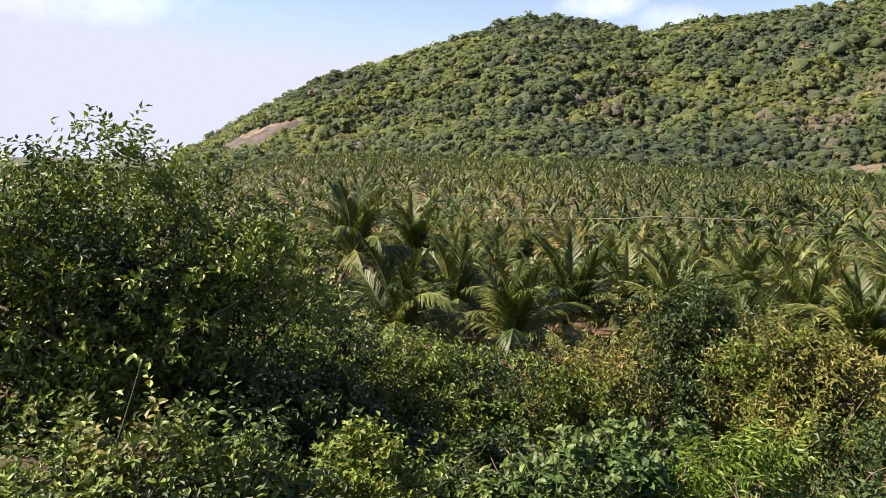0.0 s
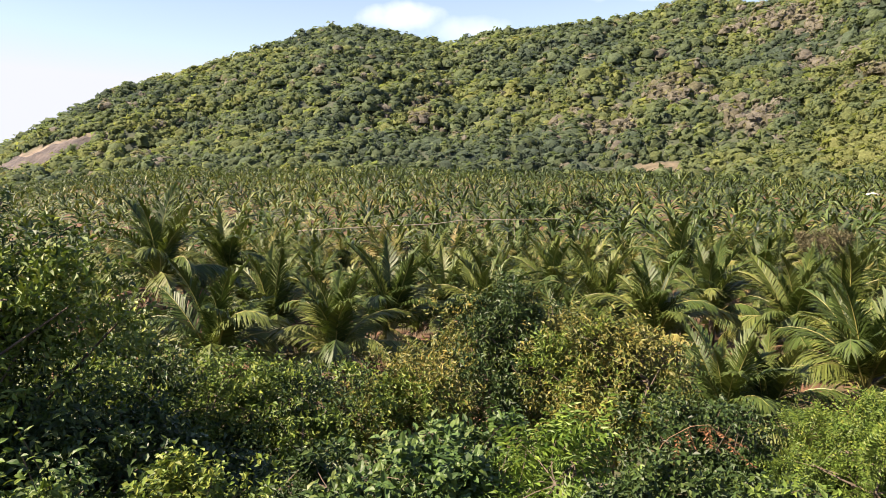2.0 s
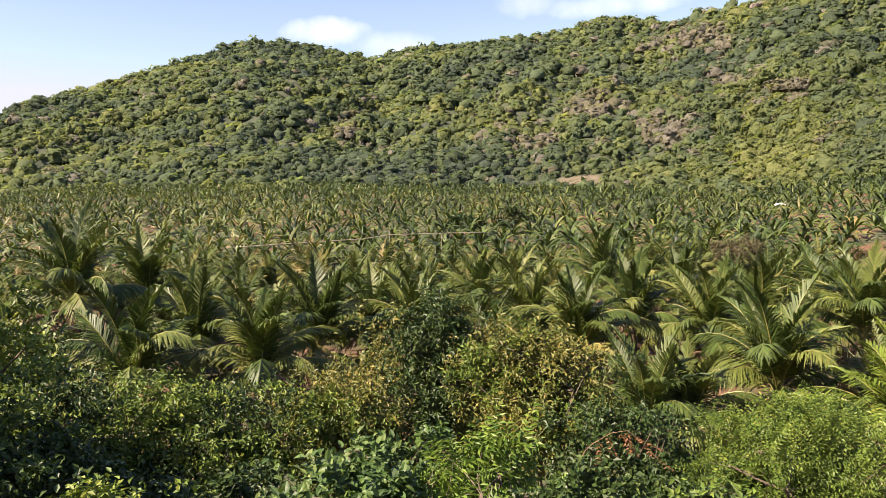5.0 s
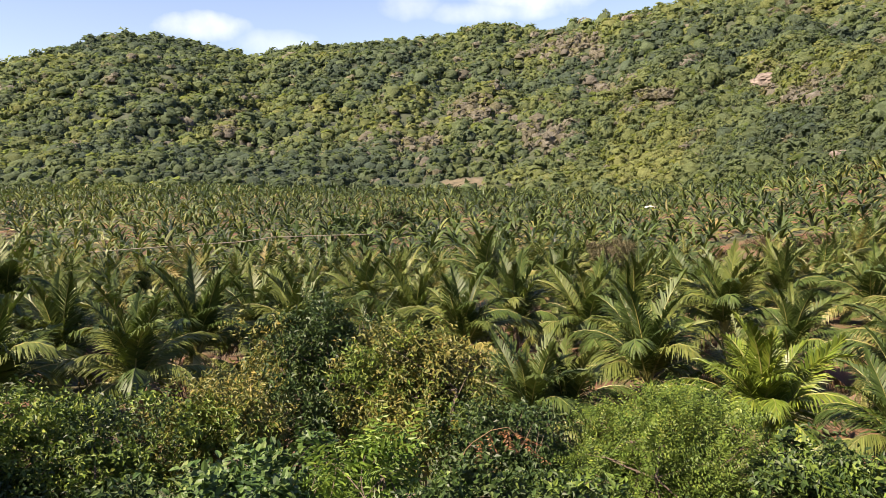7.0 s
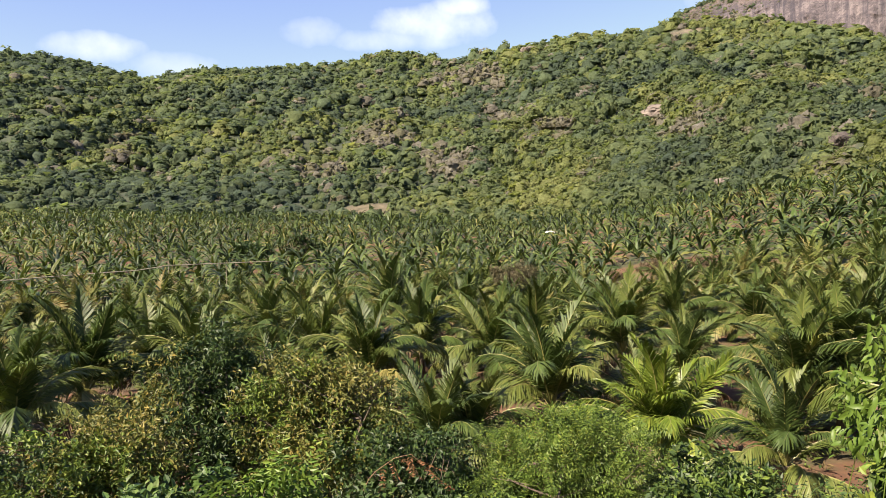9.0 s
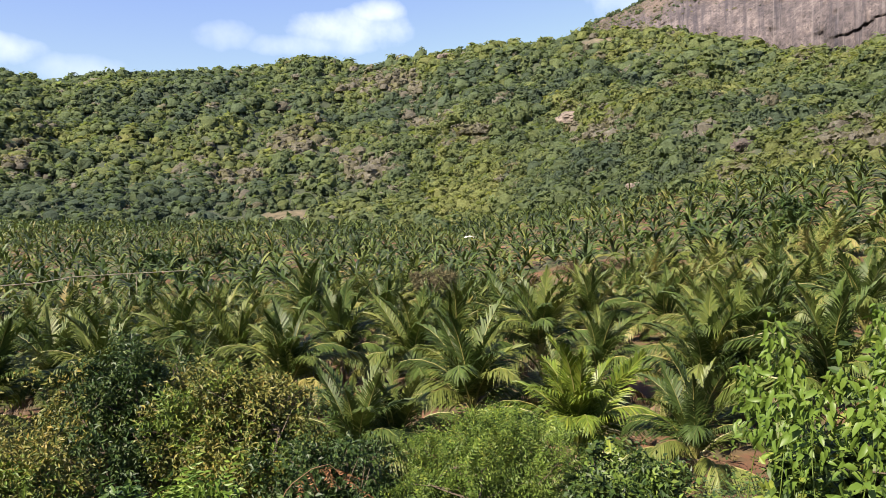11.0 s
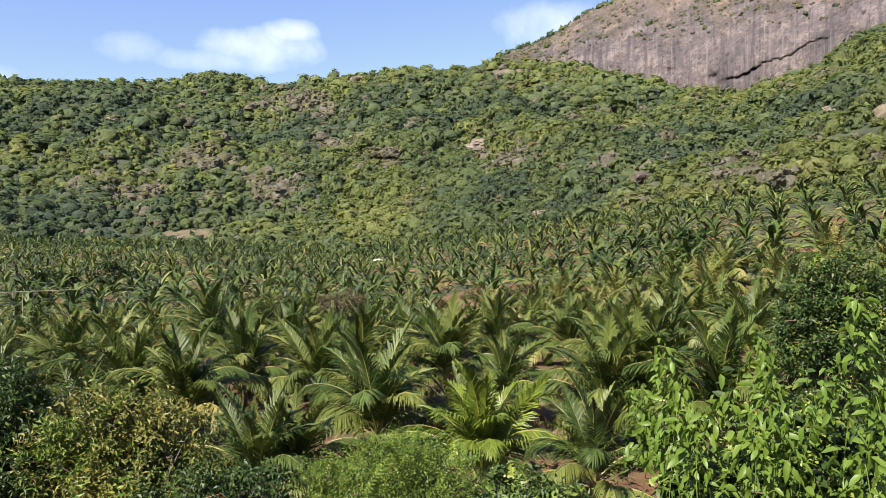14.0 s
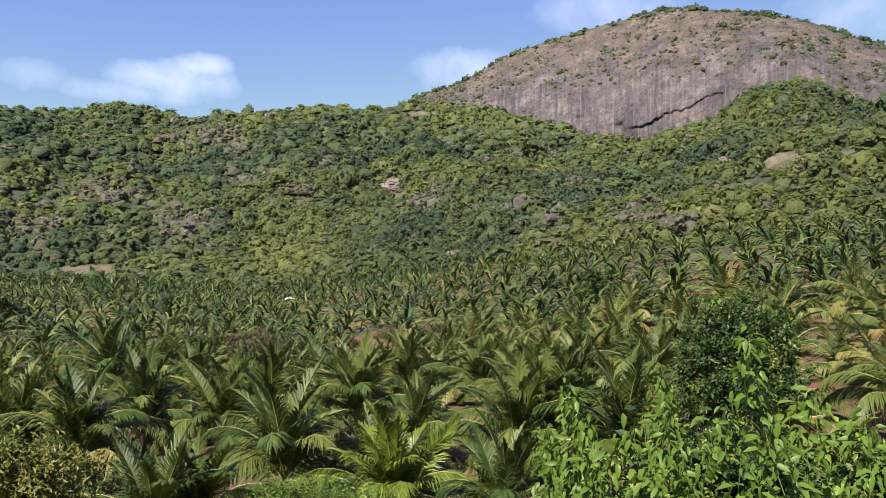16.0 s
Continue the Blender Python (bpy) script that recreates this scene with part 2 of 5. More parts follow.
PIPE = rough_material("weathered_pipe", ((0.3, (0.22, 0.19, 0.14)), (0.6, (0.34, 0.3, 0.23)), (0.8, (0.42, 0.38, 0.3))), 2.0, 0.7, 5.0, 0.1, depth=0.01)
# Low tints are greyed toward blue: distance haze put into the colour.
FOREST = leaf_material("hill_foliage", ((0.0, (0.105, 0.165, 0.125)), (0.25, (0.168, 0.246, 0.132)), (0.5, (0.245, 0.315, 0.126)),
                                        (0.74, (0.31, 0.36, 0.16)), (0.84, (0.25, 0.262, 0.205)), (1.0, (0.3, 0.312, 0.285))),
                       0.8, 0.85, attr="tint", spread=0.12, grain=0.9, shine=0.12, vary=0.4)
FROND = leaf_material("palm_leaflet", ((0.0, (0.026, 0.048, 0.02)), (0.28, (0.07, 0.125, 0.028)), (0.5, (0.15, 0.2, 0.047)), (0.7, (0.27, 0.25, 0.09)), (0.88, (0.32, 0.255, 0.13)), (1.0, (0.34, 0.25, 0.145))),
                      0.5, 0.34, attr="tint", spread=0.1, own=0.3, shine=0.28)
FROND_BRIGHT = leaf_material("young_palm_leaflet", ((0.0, (0.08, 0.145, 0.022)), (0.6, (0.16, 0.245, 0.034)), (1.0, (0.25, 0.31, 0.05))), 0.4, 0.4, patch=0.6)
FROND_DRY = leaf_material("dry_palm_leaflet", ((0.0, (0.08, 0.054, 0.036)), (0.5, (0.15, 0.103, 0.064)), (1.0, (0.22, 0.16, 0.1))), 0.6, 0.3, patch=0.6)
LEAF_DARK = leaf_material("dark_green_leaf", ((0.0, (0.02, 0.05, 0.015)), (0.6, (0.05, 0.1, 0.026)), (1.0, (0.12, 0.175, 0.045))), 0.48, 0.25, patch=0.5)
LEAF_GREEN = leaf_material("green_leaf", ((0.0, (0.056, 0.12, 0.024)), (0.55, (0.14, 0.235, 0.04)), (1.0, (0.26, 0.32, 0.06))), 0.5, 0.32, patch=0.6)
LEAF_YELLOW = leaf_material("yellowing_leaf", ((0.0, (0.072, 0.13, 0.036)), (0.4, (0.155, 0.185, 0.048)), (0.78, (0.25, 0.245, 0.062)), (0.95, (0.33, 0.265, 0.072)), (1.0, (0.3, 0.165, 0.065))), 0.5, 0.32, patch=0.7)
LEAF_RED = leaf_material("rust_leaf", ((0.0, (0.15, 0.11, 0.05)), (0.5, (0.27, 0.155, 0.075)), (1.0, (0.32, 0.16, 0.1))), 0.5, 0.3, patch=1.5)
LEAF_LIGHT = leaf_material("feathery_leaf", ((0.0, (0.06, 0.128, 0.024)), (0.6, (0.128, 0.218, 0.04)), (1.0, (0.21, 0.3, 0.062))), 0.5, 0.4, patch=1.0)
LEAF_BROAD = leaf_material("broad_leaf", ((0.0, (0.04, 0.095, 0.025)), (0.6, (0.085, 0.165, 0.04)), (1.0, (0.18, 0.25, 0.07))), 0.5, 0.28, patch=1.2)
LEAF_VINE = leaf_material("vine_leaf", ((0.0, (0.05, 0.13, 0.022)), (0.6, (0.14, 0.25, 0.04)), (1.0, (0.24, 0.35, 0.065))), 0.45, 0.4, patch=1.5)
LEAF_GREY = leaf_material("grey_scrub_leaf", ((0.0, (0.07, 0.08, 0.045)), (0.6, (0.14, 0.14, 0.075)), (1.0, (0.22, 0.19, 0.11))), 0.7, 0.2, patch=0.5)
LEAF_WITHERED = leaf_material("withered_leaf", ((0.0, (0.09, 0.07, 0.045)), (0.6, (0.17, 0.125, 0.08)), (1.0, (0.24, 0.18, 0.125))), 0.7, 0.2, patch=0.5)
STRAW = leaf_material("dry_grass", ((0.0, (0.05, 0.07, 0.02)), (0.4, (0.11, 0.11, 0.04)), (0.75, (0.2, 0.16, 0.075)), (1.0, (0.28, 0.19, 0.11))), 0.7, 0.25, patch=0.3)


# ---- mesh tools ----
def mesh_of(name, verts, faces, mats, slots=None, floats=None, smooth=False, normals=None):
    """A mesh from numpy arrays; faces are rows of three or four corners."""
    me = bpy.data.meshes.new(name)
    verts, faces = np.asarray(verts, np.float32), np.asarray(faces, np.int32)
    n, k = faces.shape
    me.vertices.add(len(verts))
    me.vertices.foreach_set("co", verts.ravel())
    me.loops.add(n * k)
    me.loops.foreach_set("vertex_index", faces.ravel())
    me.polygons.add(n)
    me.polygons.foreach_set("loop_start", np.arange(0, n * k, k, dtype=np.int32))
    if slots is not None:
        me.polygons.foreach_set("material_index", np.asarray(slots, np.int32))
    me.polygons.foreach_set("use_smooth", np.full(n, smooth))
    for m in mats:
        me.materials.append(m)
    for key, values in (floats or {}).items():
        me.attributes.new(key, "FLOAT", "POINT").data.foreach_set("value", np.asarray(values, np.float32))
    me.update(calc_edges=True)
    if normals is not None:
        me.normals_split_custom_set_from_vertices(np.asarray(normals, np.float32))
    return me


def thing(name, label, category, group="", at=None, kind=""):
    ob = new(name)
    ob.empty_display_size = 0.2
    if at is not None:
        ob.matrix_basis = at
    return tagged(ob, label, category, group, kind)


def part(name, me, parent, label="", kind=""):
    ob = new(name, me)
    ob.parent = parent
    return tagged(ob, label, "", "", kind)


class Pile:
    """Gathers triangles of many small shapes into one mesh."""

    def __init__(self):
        self.v, self.f, self.s, self.t, self.n = [], [], [], [], 0

    def add(self, verts, faces, slot=0, tint=0.5):
        self.v.append(verts)
        self.t.append(np.full(len(verts), tint))
        self.f.append(faces + self.n)
        self.s.append(np.full(len(faces), slot))
        self.n += len(verts)

    def mesh(self, name, mats, smooth=False):
        return mesh_of(name, np.concatenate(self.v), np.concatenate(self.f), mats, np.concatenate(self.s), {"tint": np.concatenate(self.t)}, smooth)


def unit(a):
    return a / np.maximum(np.linalg.norm(a, axis=-1, keepdims=True), 1e-9)


def leaves(pos, way, up, length, width, full=False, bend=0.25):
    """Blades at pos along way: two folded triangles each, or a six-triangle curved blade with a midrib."""
    way = unit(way)
    side = unit(np.cross(way, up))
    up = np.cross(side, way)
    length, width = np.broadcast_to(length, len(pos))[:, None], np.broadcast_to(width, len(pos))[:, None]
    n = len(pos)
    if not full:
        v = np.stack([pos, pos + way * length * 0.45 + side * width * 0.5 + up * width * 0.16, pos + way * length - up * length * bend,
                      pos + way * length * 0.45 - side * width * 0.5 + up * width * 0.16], 1)
        f = np.array([[0, 1, 2], [0, 2, 3]])
    else:
        m1 = pos + way * length * 0.5
        tip = pos + way * length * 0.97 - up * length * bend
        a, b = pos + way * length * 0.27 + up * width * 0.17, pos + way * length * 0.66 + up * width * 0.1 - up * length * bend * 0.4
        v = np.stack([pos, m1 - up * length * bend * 0.2, tip, a + side * width * 0.46, b + side * width * 0.4, a - side * width * 0.46, b - side * width * 0.4], 1)
        f = np.array([[0, 3, 1], [3, 4, 1], [1, 4, 2], [0, 1, 5], [5, 1, 6], [1, 2, 6]])
    k = v.shape[1]
    return v.reshape(-1, 3), (f[None] + (np.arange(n) * k)[:, None, None]).reshape(-1, 3)


def rod(points, radii, sides=5):
    """A tapered tube through points."""
    p = np.asarray(points, float)
    t = unit(np.gradient(p, axis=0))
    ref = np.array([0.3, 0.9, 0.2])
    a = unit(np.cross(t, ref))
    b = np.cross(t, a)
    ang = np.arange(sides) * 2 * np.pi / sides
    ring = a[:, None] * np.cos(ang)[:, None] + b[:, None] * np.sin(ang)[:, None]
    v = (p[:, None] + ring * np.asarray(radii)[:, None, None]).reshape(-1, 3)
    f = []
    for i in range(len(p) - 1):
        for j in range(sides):
            q, r = i * sides + j, i * sides + (j + 1) % sides
            f += [[q, r, r + sides], [q, r + sides, q + sides]]
    for j in range(1, sides - 1):
        f += [[0, j + 1, j], [len(v) - sides, len(v) - sides + j, len(v) - sides + j + 1]]
    return v, np.array(f)


# ---- the lie of the land ----
# ridge line: bearing, height in degrees above the eye's level
RIDGE = np.array([(-20.5, -0.5), (-17.6, 0.6), (-15.4, 2.1), (-12.2, 3.9), (-8.9, 5.7), (-4.3, 7.0), (2.5, 9.2), (5.6, 10.2), (8.1, 10.2), (11, 9.7),
                  (15.0, 8.9), (17.5, 9.6), (24.8, 10.1), (28.4, 10.3), (31.9, 11.3), (37.1, 10.5), (42.1, 11.3), (46.0, 11.9), (50.4, 11.7), (53.6, 12.3),
                  (58.7, 12.0), (62.5, 10.9), (66.4, 9.7), (70.1, 9.3), (73.7, 9.9), (76.4, 10.7), (78.6, 12.3), (81.0, 12.5), (84.3, 10.9), (88.0, 10.0), (110, 8), (150, 2), (180, -0.4)])
FOOT = np.array([(-40, 900), (-19.5, 540), (-12, 450), (0, 395), (15, 350), (30, 318), (44, 272), (60, 230), (75, 190), (90, 165), (120, 150), (180, 300)])
CREST = np.array([(-40, 1100), (-19.5, 1000), (-10, 900), (5, 950), (15, 880), (30, 800), (46, 640), (60, 540), (70, 480), (80, 430), (90, 400), (180, 500)])


def smooth01(v):
    v = np.clip(v, 0, 1)
    return v * v * (3 - 2 * v)


def wave(x, y):
    return (np.sin(x * 0.031 + 1.3 * np.sin(y * 0.017)) + 0.7 * np.sin(y * 0.043 + x * 0.022 + 2.0) + 0.5 * np.sin(x * 0.094 - y * 0.071 + 1.0)
            + 0.35 * np.sin(y * 0.157 + x * 0.11))


def polar(x, y):
    return np.degrees(np.arctan2(x, y)), np.hypot(x, y)


def land(x, y):
    """Height of the ground at x, y."""
    x, y = np.asarray(x, float), np.asarray(y, float)
    b, r = polar(x, y)
    d = x * math.sin(radians(28)) + y * math.cos(radians(28))
    bank = 10.3 * (1 - smooth01((d - 0.6) / 30) * 0.35 - 0.65 * np.clip((d - 1.0) / 25, 0, 1))
    side = np.clip(0.15 * x - 0.11 * y - 4, 0, 22) * smooth01((r - 25) / 40)
    low = np.maximum(bank, 0) + side + 0.046 * np.clip(r - 120, 0, 260) * smooth01((b + 24) / 18) * np.interp(b, [10, 30, 50], [1, 0.78, 0.35]) + 0.12 * np.sin(x * 0.4) * np.sin(y * 0.37) * smooth01((r - 10) / 20)
    foot, crest, top = np.interp(b, *FOOT.T), np.interp(b, *CREST.T), np.interp(b, *RIDGE.T)
    zc = EYE + crest * np.tan(np.radians(top + 0.3))
    u = (r - foot) / (crest - foot)
    uu = np.clip(u, 0, 1)
    rise = uu ** 1.05 * (1 - 0.12 * np.sin(uu * np.pi))
    hill = low + (zc - low) * rise + wave(x, y) * 7.5 * np.sin(uu * np.pi) * np.clip(top / 6, 0, 1)
    fall = np.clip((r - crest) / (crest * 0.9), 0, 1)
    hill = np.where(u > 1, zc * (1 - smooth01(fall)) + 0 * fall, hill)
    return np.where((u > 0) & (top > -0.25), hill, np.where(r > 1000, np.maximum(bank, 0), low))


def bare_spots(x, y):
    """How bare the ground is: the rock slab on the left spur, a fallow field, stony patches on the slope."""
    b, r = polar(x, y)
    z = land(x, y)
    e = np.degrees(np.arctan2(z - EYE, r))
    out = np.zeros_like(r)
    for b0, e0, wb, we, most in ((-13.4, 1.75, 3.9, 0.75, 1.0), (30.2, -0.05, 2.2, 0.5, 1.0), (81.8, 7.9, 3.4, 0.6, 0.78), (63.8, 3.3, 0.7, 0.35, 0.9), (51.7, 6.05, 1.3, 0.4, 0.9), (88, 8.6, 3.0, 0.6, 0.9),
                                 (44.6, 5.6, 0.8, 0.25, 0.7), (51.8, 5.6, 0.6, 0.3, 0.7), (54.5, 12.0, 2.2, 0.3, 0.8), (83.6, -5.2, 2.3, 1.2, 1.0)):
        q = ((b - b0) / wb) ** 2 + ((e - e0 - 0.37 * (b - b0) * (b0 < 0)) / we) ** 2
        q = q + (0.35 if b0 > 0 else 0.12) * np.sin(x * 0.21) * np.sin(y * 0.17) + 0.2 * np.sin(x * 0.52 + 1) * np.sin(y * 0.61)
        out = np.maximum(out, np.clip((1.15 - q) * 2, 0, most) * (r > (180 if e0 > -3 else 45)))
    return out


def make_ground():
    rings = np.concatenate([np.concatenate([[0.001], np.linspace(0.4, 40, 50)]), np.geomspace(41.5, 150, 35), np.geomspace(153, 1100, 120), np.geomspace(1120, 4600, 20)])
    turn = np.radians(np.concatenate([np.arange(-40, 112, 0.8), np.arange(112, 320, 4)]))
    rr, tt = np.meshgrid(rings, turn, indexing="ij")
    x, y = rr * np.sin(tt), rr * np.cos(tt)
    z = land(x, y)
    b = np.degrees(tt)
    hill = smooth01((rr - np.interp(polar(x, y)[0], *FOOT.T) + 25) / 15)
    bare = bare_spots(x, y)
    n, m = rr.shape
    i, j = np.meshgrid(np.arange(n - 1), np.arange(m), indexing="ij")
    k = (j + 1) % m
    f = np.stack([i * m + j, (i + 1) * m + j, (i + 1) * m + k, i * m + k], -1).reshape(-1, 4)
    v = np.stack([x, y, z], -1).reshape(-1, 3)
    v = np.concatenate([v, [[0, 0, float(land(0.0, 0.0))]]])
    me = mesh_of("ground", v, f, [SOIL], floats={"hill": np.append(hill.ravel(), 0), "bare": np.append(bare.ravel(), 0),
                                                    "field": np.append(bare.ravel() * (np.abs(b.ravel() - 30.4) < 5), 0)}, smooth=True)
    tagged(new("ground", me), "red-brown plantation soil rising to scrub-covered stony hills", "ground", kind="structure")


make_ground()


def rock_slab():
    """The bare slanting slab on the left spur, standing a little proud of the slope."""
    bs, vs = np.linspace(-17.2, -9.4, 90), np.linspace(-1, 1, 40)
    far = np.arange(600, 990, 1.0)
    rows, b_all, v_all = [], [], []
    for i, b in enumerate(bs):
        sb, cb = math.sin(radians(b)), math.cos(radians(b))
        up = np.maximum.accumulate(np.degrees(np.arctan2(land(far * sb, far * cb) - EYE, far)))
        half = 0.52 * math.sin(math.pi * (i + 0.5) / 90) ** 0.5 * (1 + 0.25 * math.sin(b * 2.7) + 0.14 * math.sin(b * 6.1 + 1))
        mid = 1.62 + 0.36 * (b + 13.4) + 0.1 * math.sin(b * 1.9)
        r = np.interp(mid + vs * half, up, far)
        for q, v in zip(r, vs):
            p = Vector((q * sb, q * cb, 0))
            lump = 1.6 * noise.fractal(p * 0.045, 0.8, 2.0, 5) + 1.2 * abs(noise.noise(p * 0.12))
            rise = (1 - v ** 4) * 3.6 * math.sin(math.pi * (i + 0.5) / 90) ** 0.4 - 0.8 + lump
            rows.append((p.x, p.y, float(land(p.x, p.y)) + rise))
    m = len(vs)
    i, j = np.meshgrid(np.arange(len(bs) - 1), np.arange(m - 1), indexing="ij")
    f = np.stack([i * m + j, (i + 1) * m + j, (i + 1) * m + j + 1, i * m + j + 1], -1).reshape(-1, 4)
    tagged(new("rock_slab", mesh_of("rock_slab", np.array(rows), f, [SLAB], smooth=True)), "bare slanting grey-brown rock slab on the wooded spur", "rock", kind="structure")


rock_slab()

# ---- granite dome behind the ridge ----
DOME = np.array([(50, 11.6), (53.4, 13.3), (55.6, 14.0), (57.8, 14.9), (59.5, 16.0), (63.0, 17.15), (66.8, 18.0), (68.9, 18.4), (71.3, 18.9), (73.4, 18.9), (77.6, 18.2), (81.6, 17.1),
                 (84.0, 15.9), (86.2, 14.9), (92, 11.5), (98, 6)])


def dome_point(b, v):
    """Bearing b in degrees, v from 0 at the foot of the wall to 1 at the crest, on to 2 behind it."""
    foot = np.interp(b, *CREST.T) - 4
    e0 = np.interp(b, *RIDGE.T) - 1.3
    e1 = np.interp(b, *DOME.T)
    w = np.clip(v, 0, 1)
    e = e0 + (e1 - e0) * w
    deep = 30 + 170 * smooth01((b - 50) / 12) * smooth01((100 - b) / 14)
    rough = 2.0 * np.sin(b * 2.1 + 2.0 * np.sin(v * 7)) + 1.0 * np.sin(v * 15.0 + 2.5 * np.sin(b * 0.9))
    line = 10.5 + (b - 69.2) * 0.36 + 0.12 * np.sin(b * 2.2) + 0.05 * np.sin(b * 9.0)
    crack = np.exp(-((e - line) / 0.05) ** 2) * smooth01((b - 69.0) / 0.8) * smooth01((76.6 - b) / 1.2) * (0.6 + 1.2 * np.exp(-((b - 71.2) / 0.8) ** 2))
    ledge = smooth01((e - line) / 0.2 + 0.5) * smooth01((b - 68.0) / 1.5) * smooth01((78.0 - b) / 1.5) * smooth01((line + 2.5 - e) / 2.5)
    r = foot + deep * w ** 2.4 + rough * 0.8 + 5.0 * crack - 2.0 * ledge
    back = np.clip(v - 1, 0, 1)
    z = EYE + r * np.tan(np.radians(e))
    r = r + back * 160
    z = z * (1 - back ** 1.5)
    return r * np.sin(np.radians(b)), r * np.cos(np.radians(b)), z


def make_dome():
    bs = np.arange(50, 98.01, 0.14)
    vs = np.concatenate([np.linspace(0, 1, 130), np.linspace(1.06, 2, 10)])
    b, v = np.meshgrid(bs, vs, indexing="ij")
    x, y, z = dome_point(b, v)
    n, m = b.shape
    # weathering: flutes down the wall, pits and blocks above
    push = np.array([1.6 * noise.fractal(Vector((p * 1.4, h * 3.0, 0)), 0.9, 2.1, 4) + 1.3 * noise.noise(Vector((p * 4.5, h * 2.0, 5))) * f
                     + 9.0 * max(0.0, noise.noise(Vector((p * 2.2, h * 16.0, 9))) - 0.36) + 0.9 * noise.noise(Vector((p * 5.0, h * 34.0, 3)))
                     for p, h, f in zip(b.ravel(), v.ravel(), smooth01(1.3 - v).ravel())]).reshape(n, m) * 1.3
    x, y = x + push * np.sin(np.radians(b)), y + push * np.cos(np.radians(b))
    i, j = np.meshgrid(np.arange(n - 1), np.arange(m - 1), indexing="ij")
    f = np.stack([i * m + j, (i + 1) * m + j, (i + 1) * m + j + 1, i * m + j + 1], -1).reshape(-1, 4)
    me = mesh_of("granite_dome", np.stack([x, y, z], -1).reshape(-1, 3), f, [GRANITE],
                 floats={"round": b.ravel(), "fall": v.ravel(), "top": (smooth01((v - 0.56 - 0.1 * np.sin(b * 1.7)) / 0.35) * 0.95).ravel()}, smooth=True)
    tagged(new("granite_dome", me), "huge bare brown-grey granite dome streaked by water", "rock", kind="structure")


make_dome()


# ---- hill forest ----
def crown_shape(rng, plates, spread, plain=False):
    """A unit crown: a rounded inner canopy and leafy sprays in tufts over it. Gives corners, faces and the way each corner faces."""
    k, v = (5 if plain else 6), []
    rings = ((1.0, -0.3), (0.8, 0.45))
    off = rng.normal(0, 0.08, (len(rings) + 1, 2))
    for ring, (q, h) in enumerate(rings):
        for j in range(k):
            a = (j + 0.5 * ring) * 2 * np.pi / k
            s = 0.82 * q * rng.uniform(0.75, 1.12)
            v.append((s * np.cos(a) + off[ring, 0], s * np.sin(a) + off[ring, 1], h * rng.uniform(0.82, 1.14)))
    v.append((*off[-1], 0.76))
    f, last = [], len(rings) - 1
    for i in range(last):
        for j in range(k):
            p, q = i * k + j, i * k + (j + 1) % k
            f += [[p, q, q + k], [p, q + k, p + k]]
    f += [[last * k + j, last * k + (j + 1) % k, len(rings) * k] for j in range(k)]
    core, f = np.array(v), np.array(f)
    tufts = unit(rng.normal(size=(max(4, plates // 4), 3)) * [1, 1, 0.7] + [0, 0, 0.35])
    which = rng.integers(0, len(tufts), plates)
    d = unit(tufts[which] + rng.normal(size=(plates, 3)) * 0.26)
    c = d * [1, 1, 0.92] * rng.uniform(0.78, 1.1, (plates, 1))
    nrm = unit(d + [0, 0, 0.3] + rng.normal(size=(plates, 3)) * 0.4)
    s = unit(np.cross(nrm, rng.normal(size=(plates, 3))))
    t = np.cross(nrm, s)
    size = rng.uniform(*spread, (plates, 1))
    v = np.stack([c + s * size, c - s * size * 0.7 + t * size * 0.8, c - s * size * 0.5 - t * size * 0.9], 1)
    # each tuft is rounded: its sprays face outward from the tuft's own heart
    heart = tufts[which][:, None] * 0.62
    face = unit(unit(v - heart) + nrm[:, None] * 0.6)
    v, face = v.reshape(-1, 3), face.reshape(-1, 3)
    out = np.concatenate([unit(core * [1, 1, 1.2] + [0, 0, 0.15]), face])
    return np.concatenate([core, v]), np.concatenate([f, np.arange(plates * 3).reshape(-1, 3) + len(core)]), out


def grove(name, x, y, z, size, tall, tint, label, plates=16, variants=14, seed=3, spread=(0.16, 0.36)):
    rng = np.random.default_rng(seed)
    vs, fs, ts, ns, n = [], [], [], [], 0
    pick = rng.integers(0, variants, len(x))
    for k in range(variants):
        v, f, face = crown_shape(rng, plates, spread, plates < 9)
        w = np.flatnonzero(pick == k)
        a = rng.uniform(0, 2 * np.pi, len(w))
        c, s = np.cos(a)[:, None], np.sin(a)[:, None]
        oval = rng.uniform(0.75, 1.3, (len(w), 1))
        px = (v[None, :, 0] * c * oval - v[None, :, 1] * s) * size[w][:, None] + x[w][:, None]
        py = (v[None, :, 0] * s * oval + v[None, :, 1] * c) * size[w][:, None] + y[w][:, None]
        pz = (v[None, :, 2] + 0.2) * tall[w][:, None] + z[w][:, None]
        vs.append(np.stack([px, py, pz], -1).reshape(-1, 3))
        ns.append(np.stack([face[None, :, 0] * c - face[None, :, 1] * s, face[None, :, 0] * s + face[None, :, 1] * c, face[None, :, 2] + 0 * c], -1).reshape(-1, 3))
        fs.append((f[None] + (np.arange(len(w)) * len(v))[:, None, None] + n).reshape(-1, 3))
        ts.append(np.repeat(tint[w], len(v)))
        n += len(w) * len(v)
    me = mesh_of(name, np.concatenate(vs), np.concatenate(fs), [FOREST], floats={"tint": np.concatenate(ts)}, smooth=True, normals=np.concatenate(ns))
    return tagged(new(name, me), label, "trees", kind="stuff")


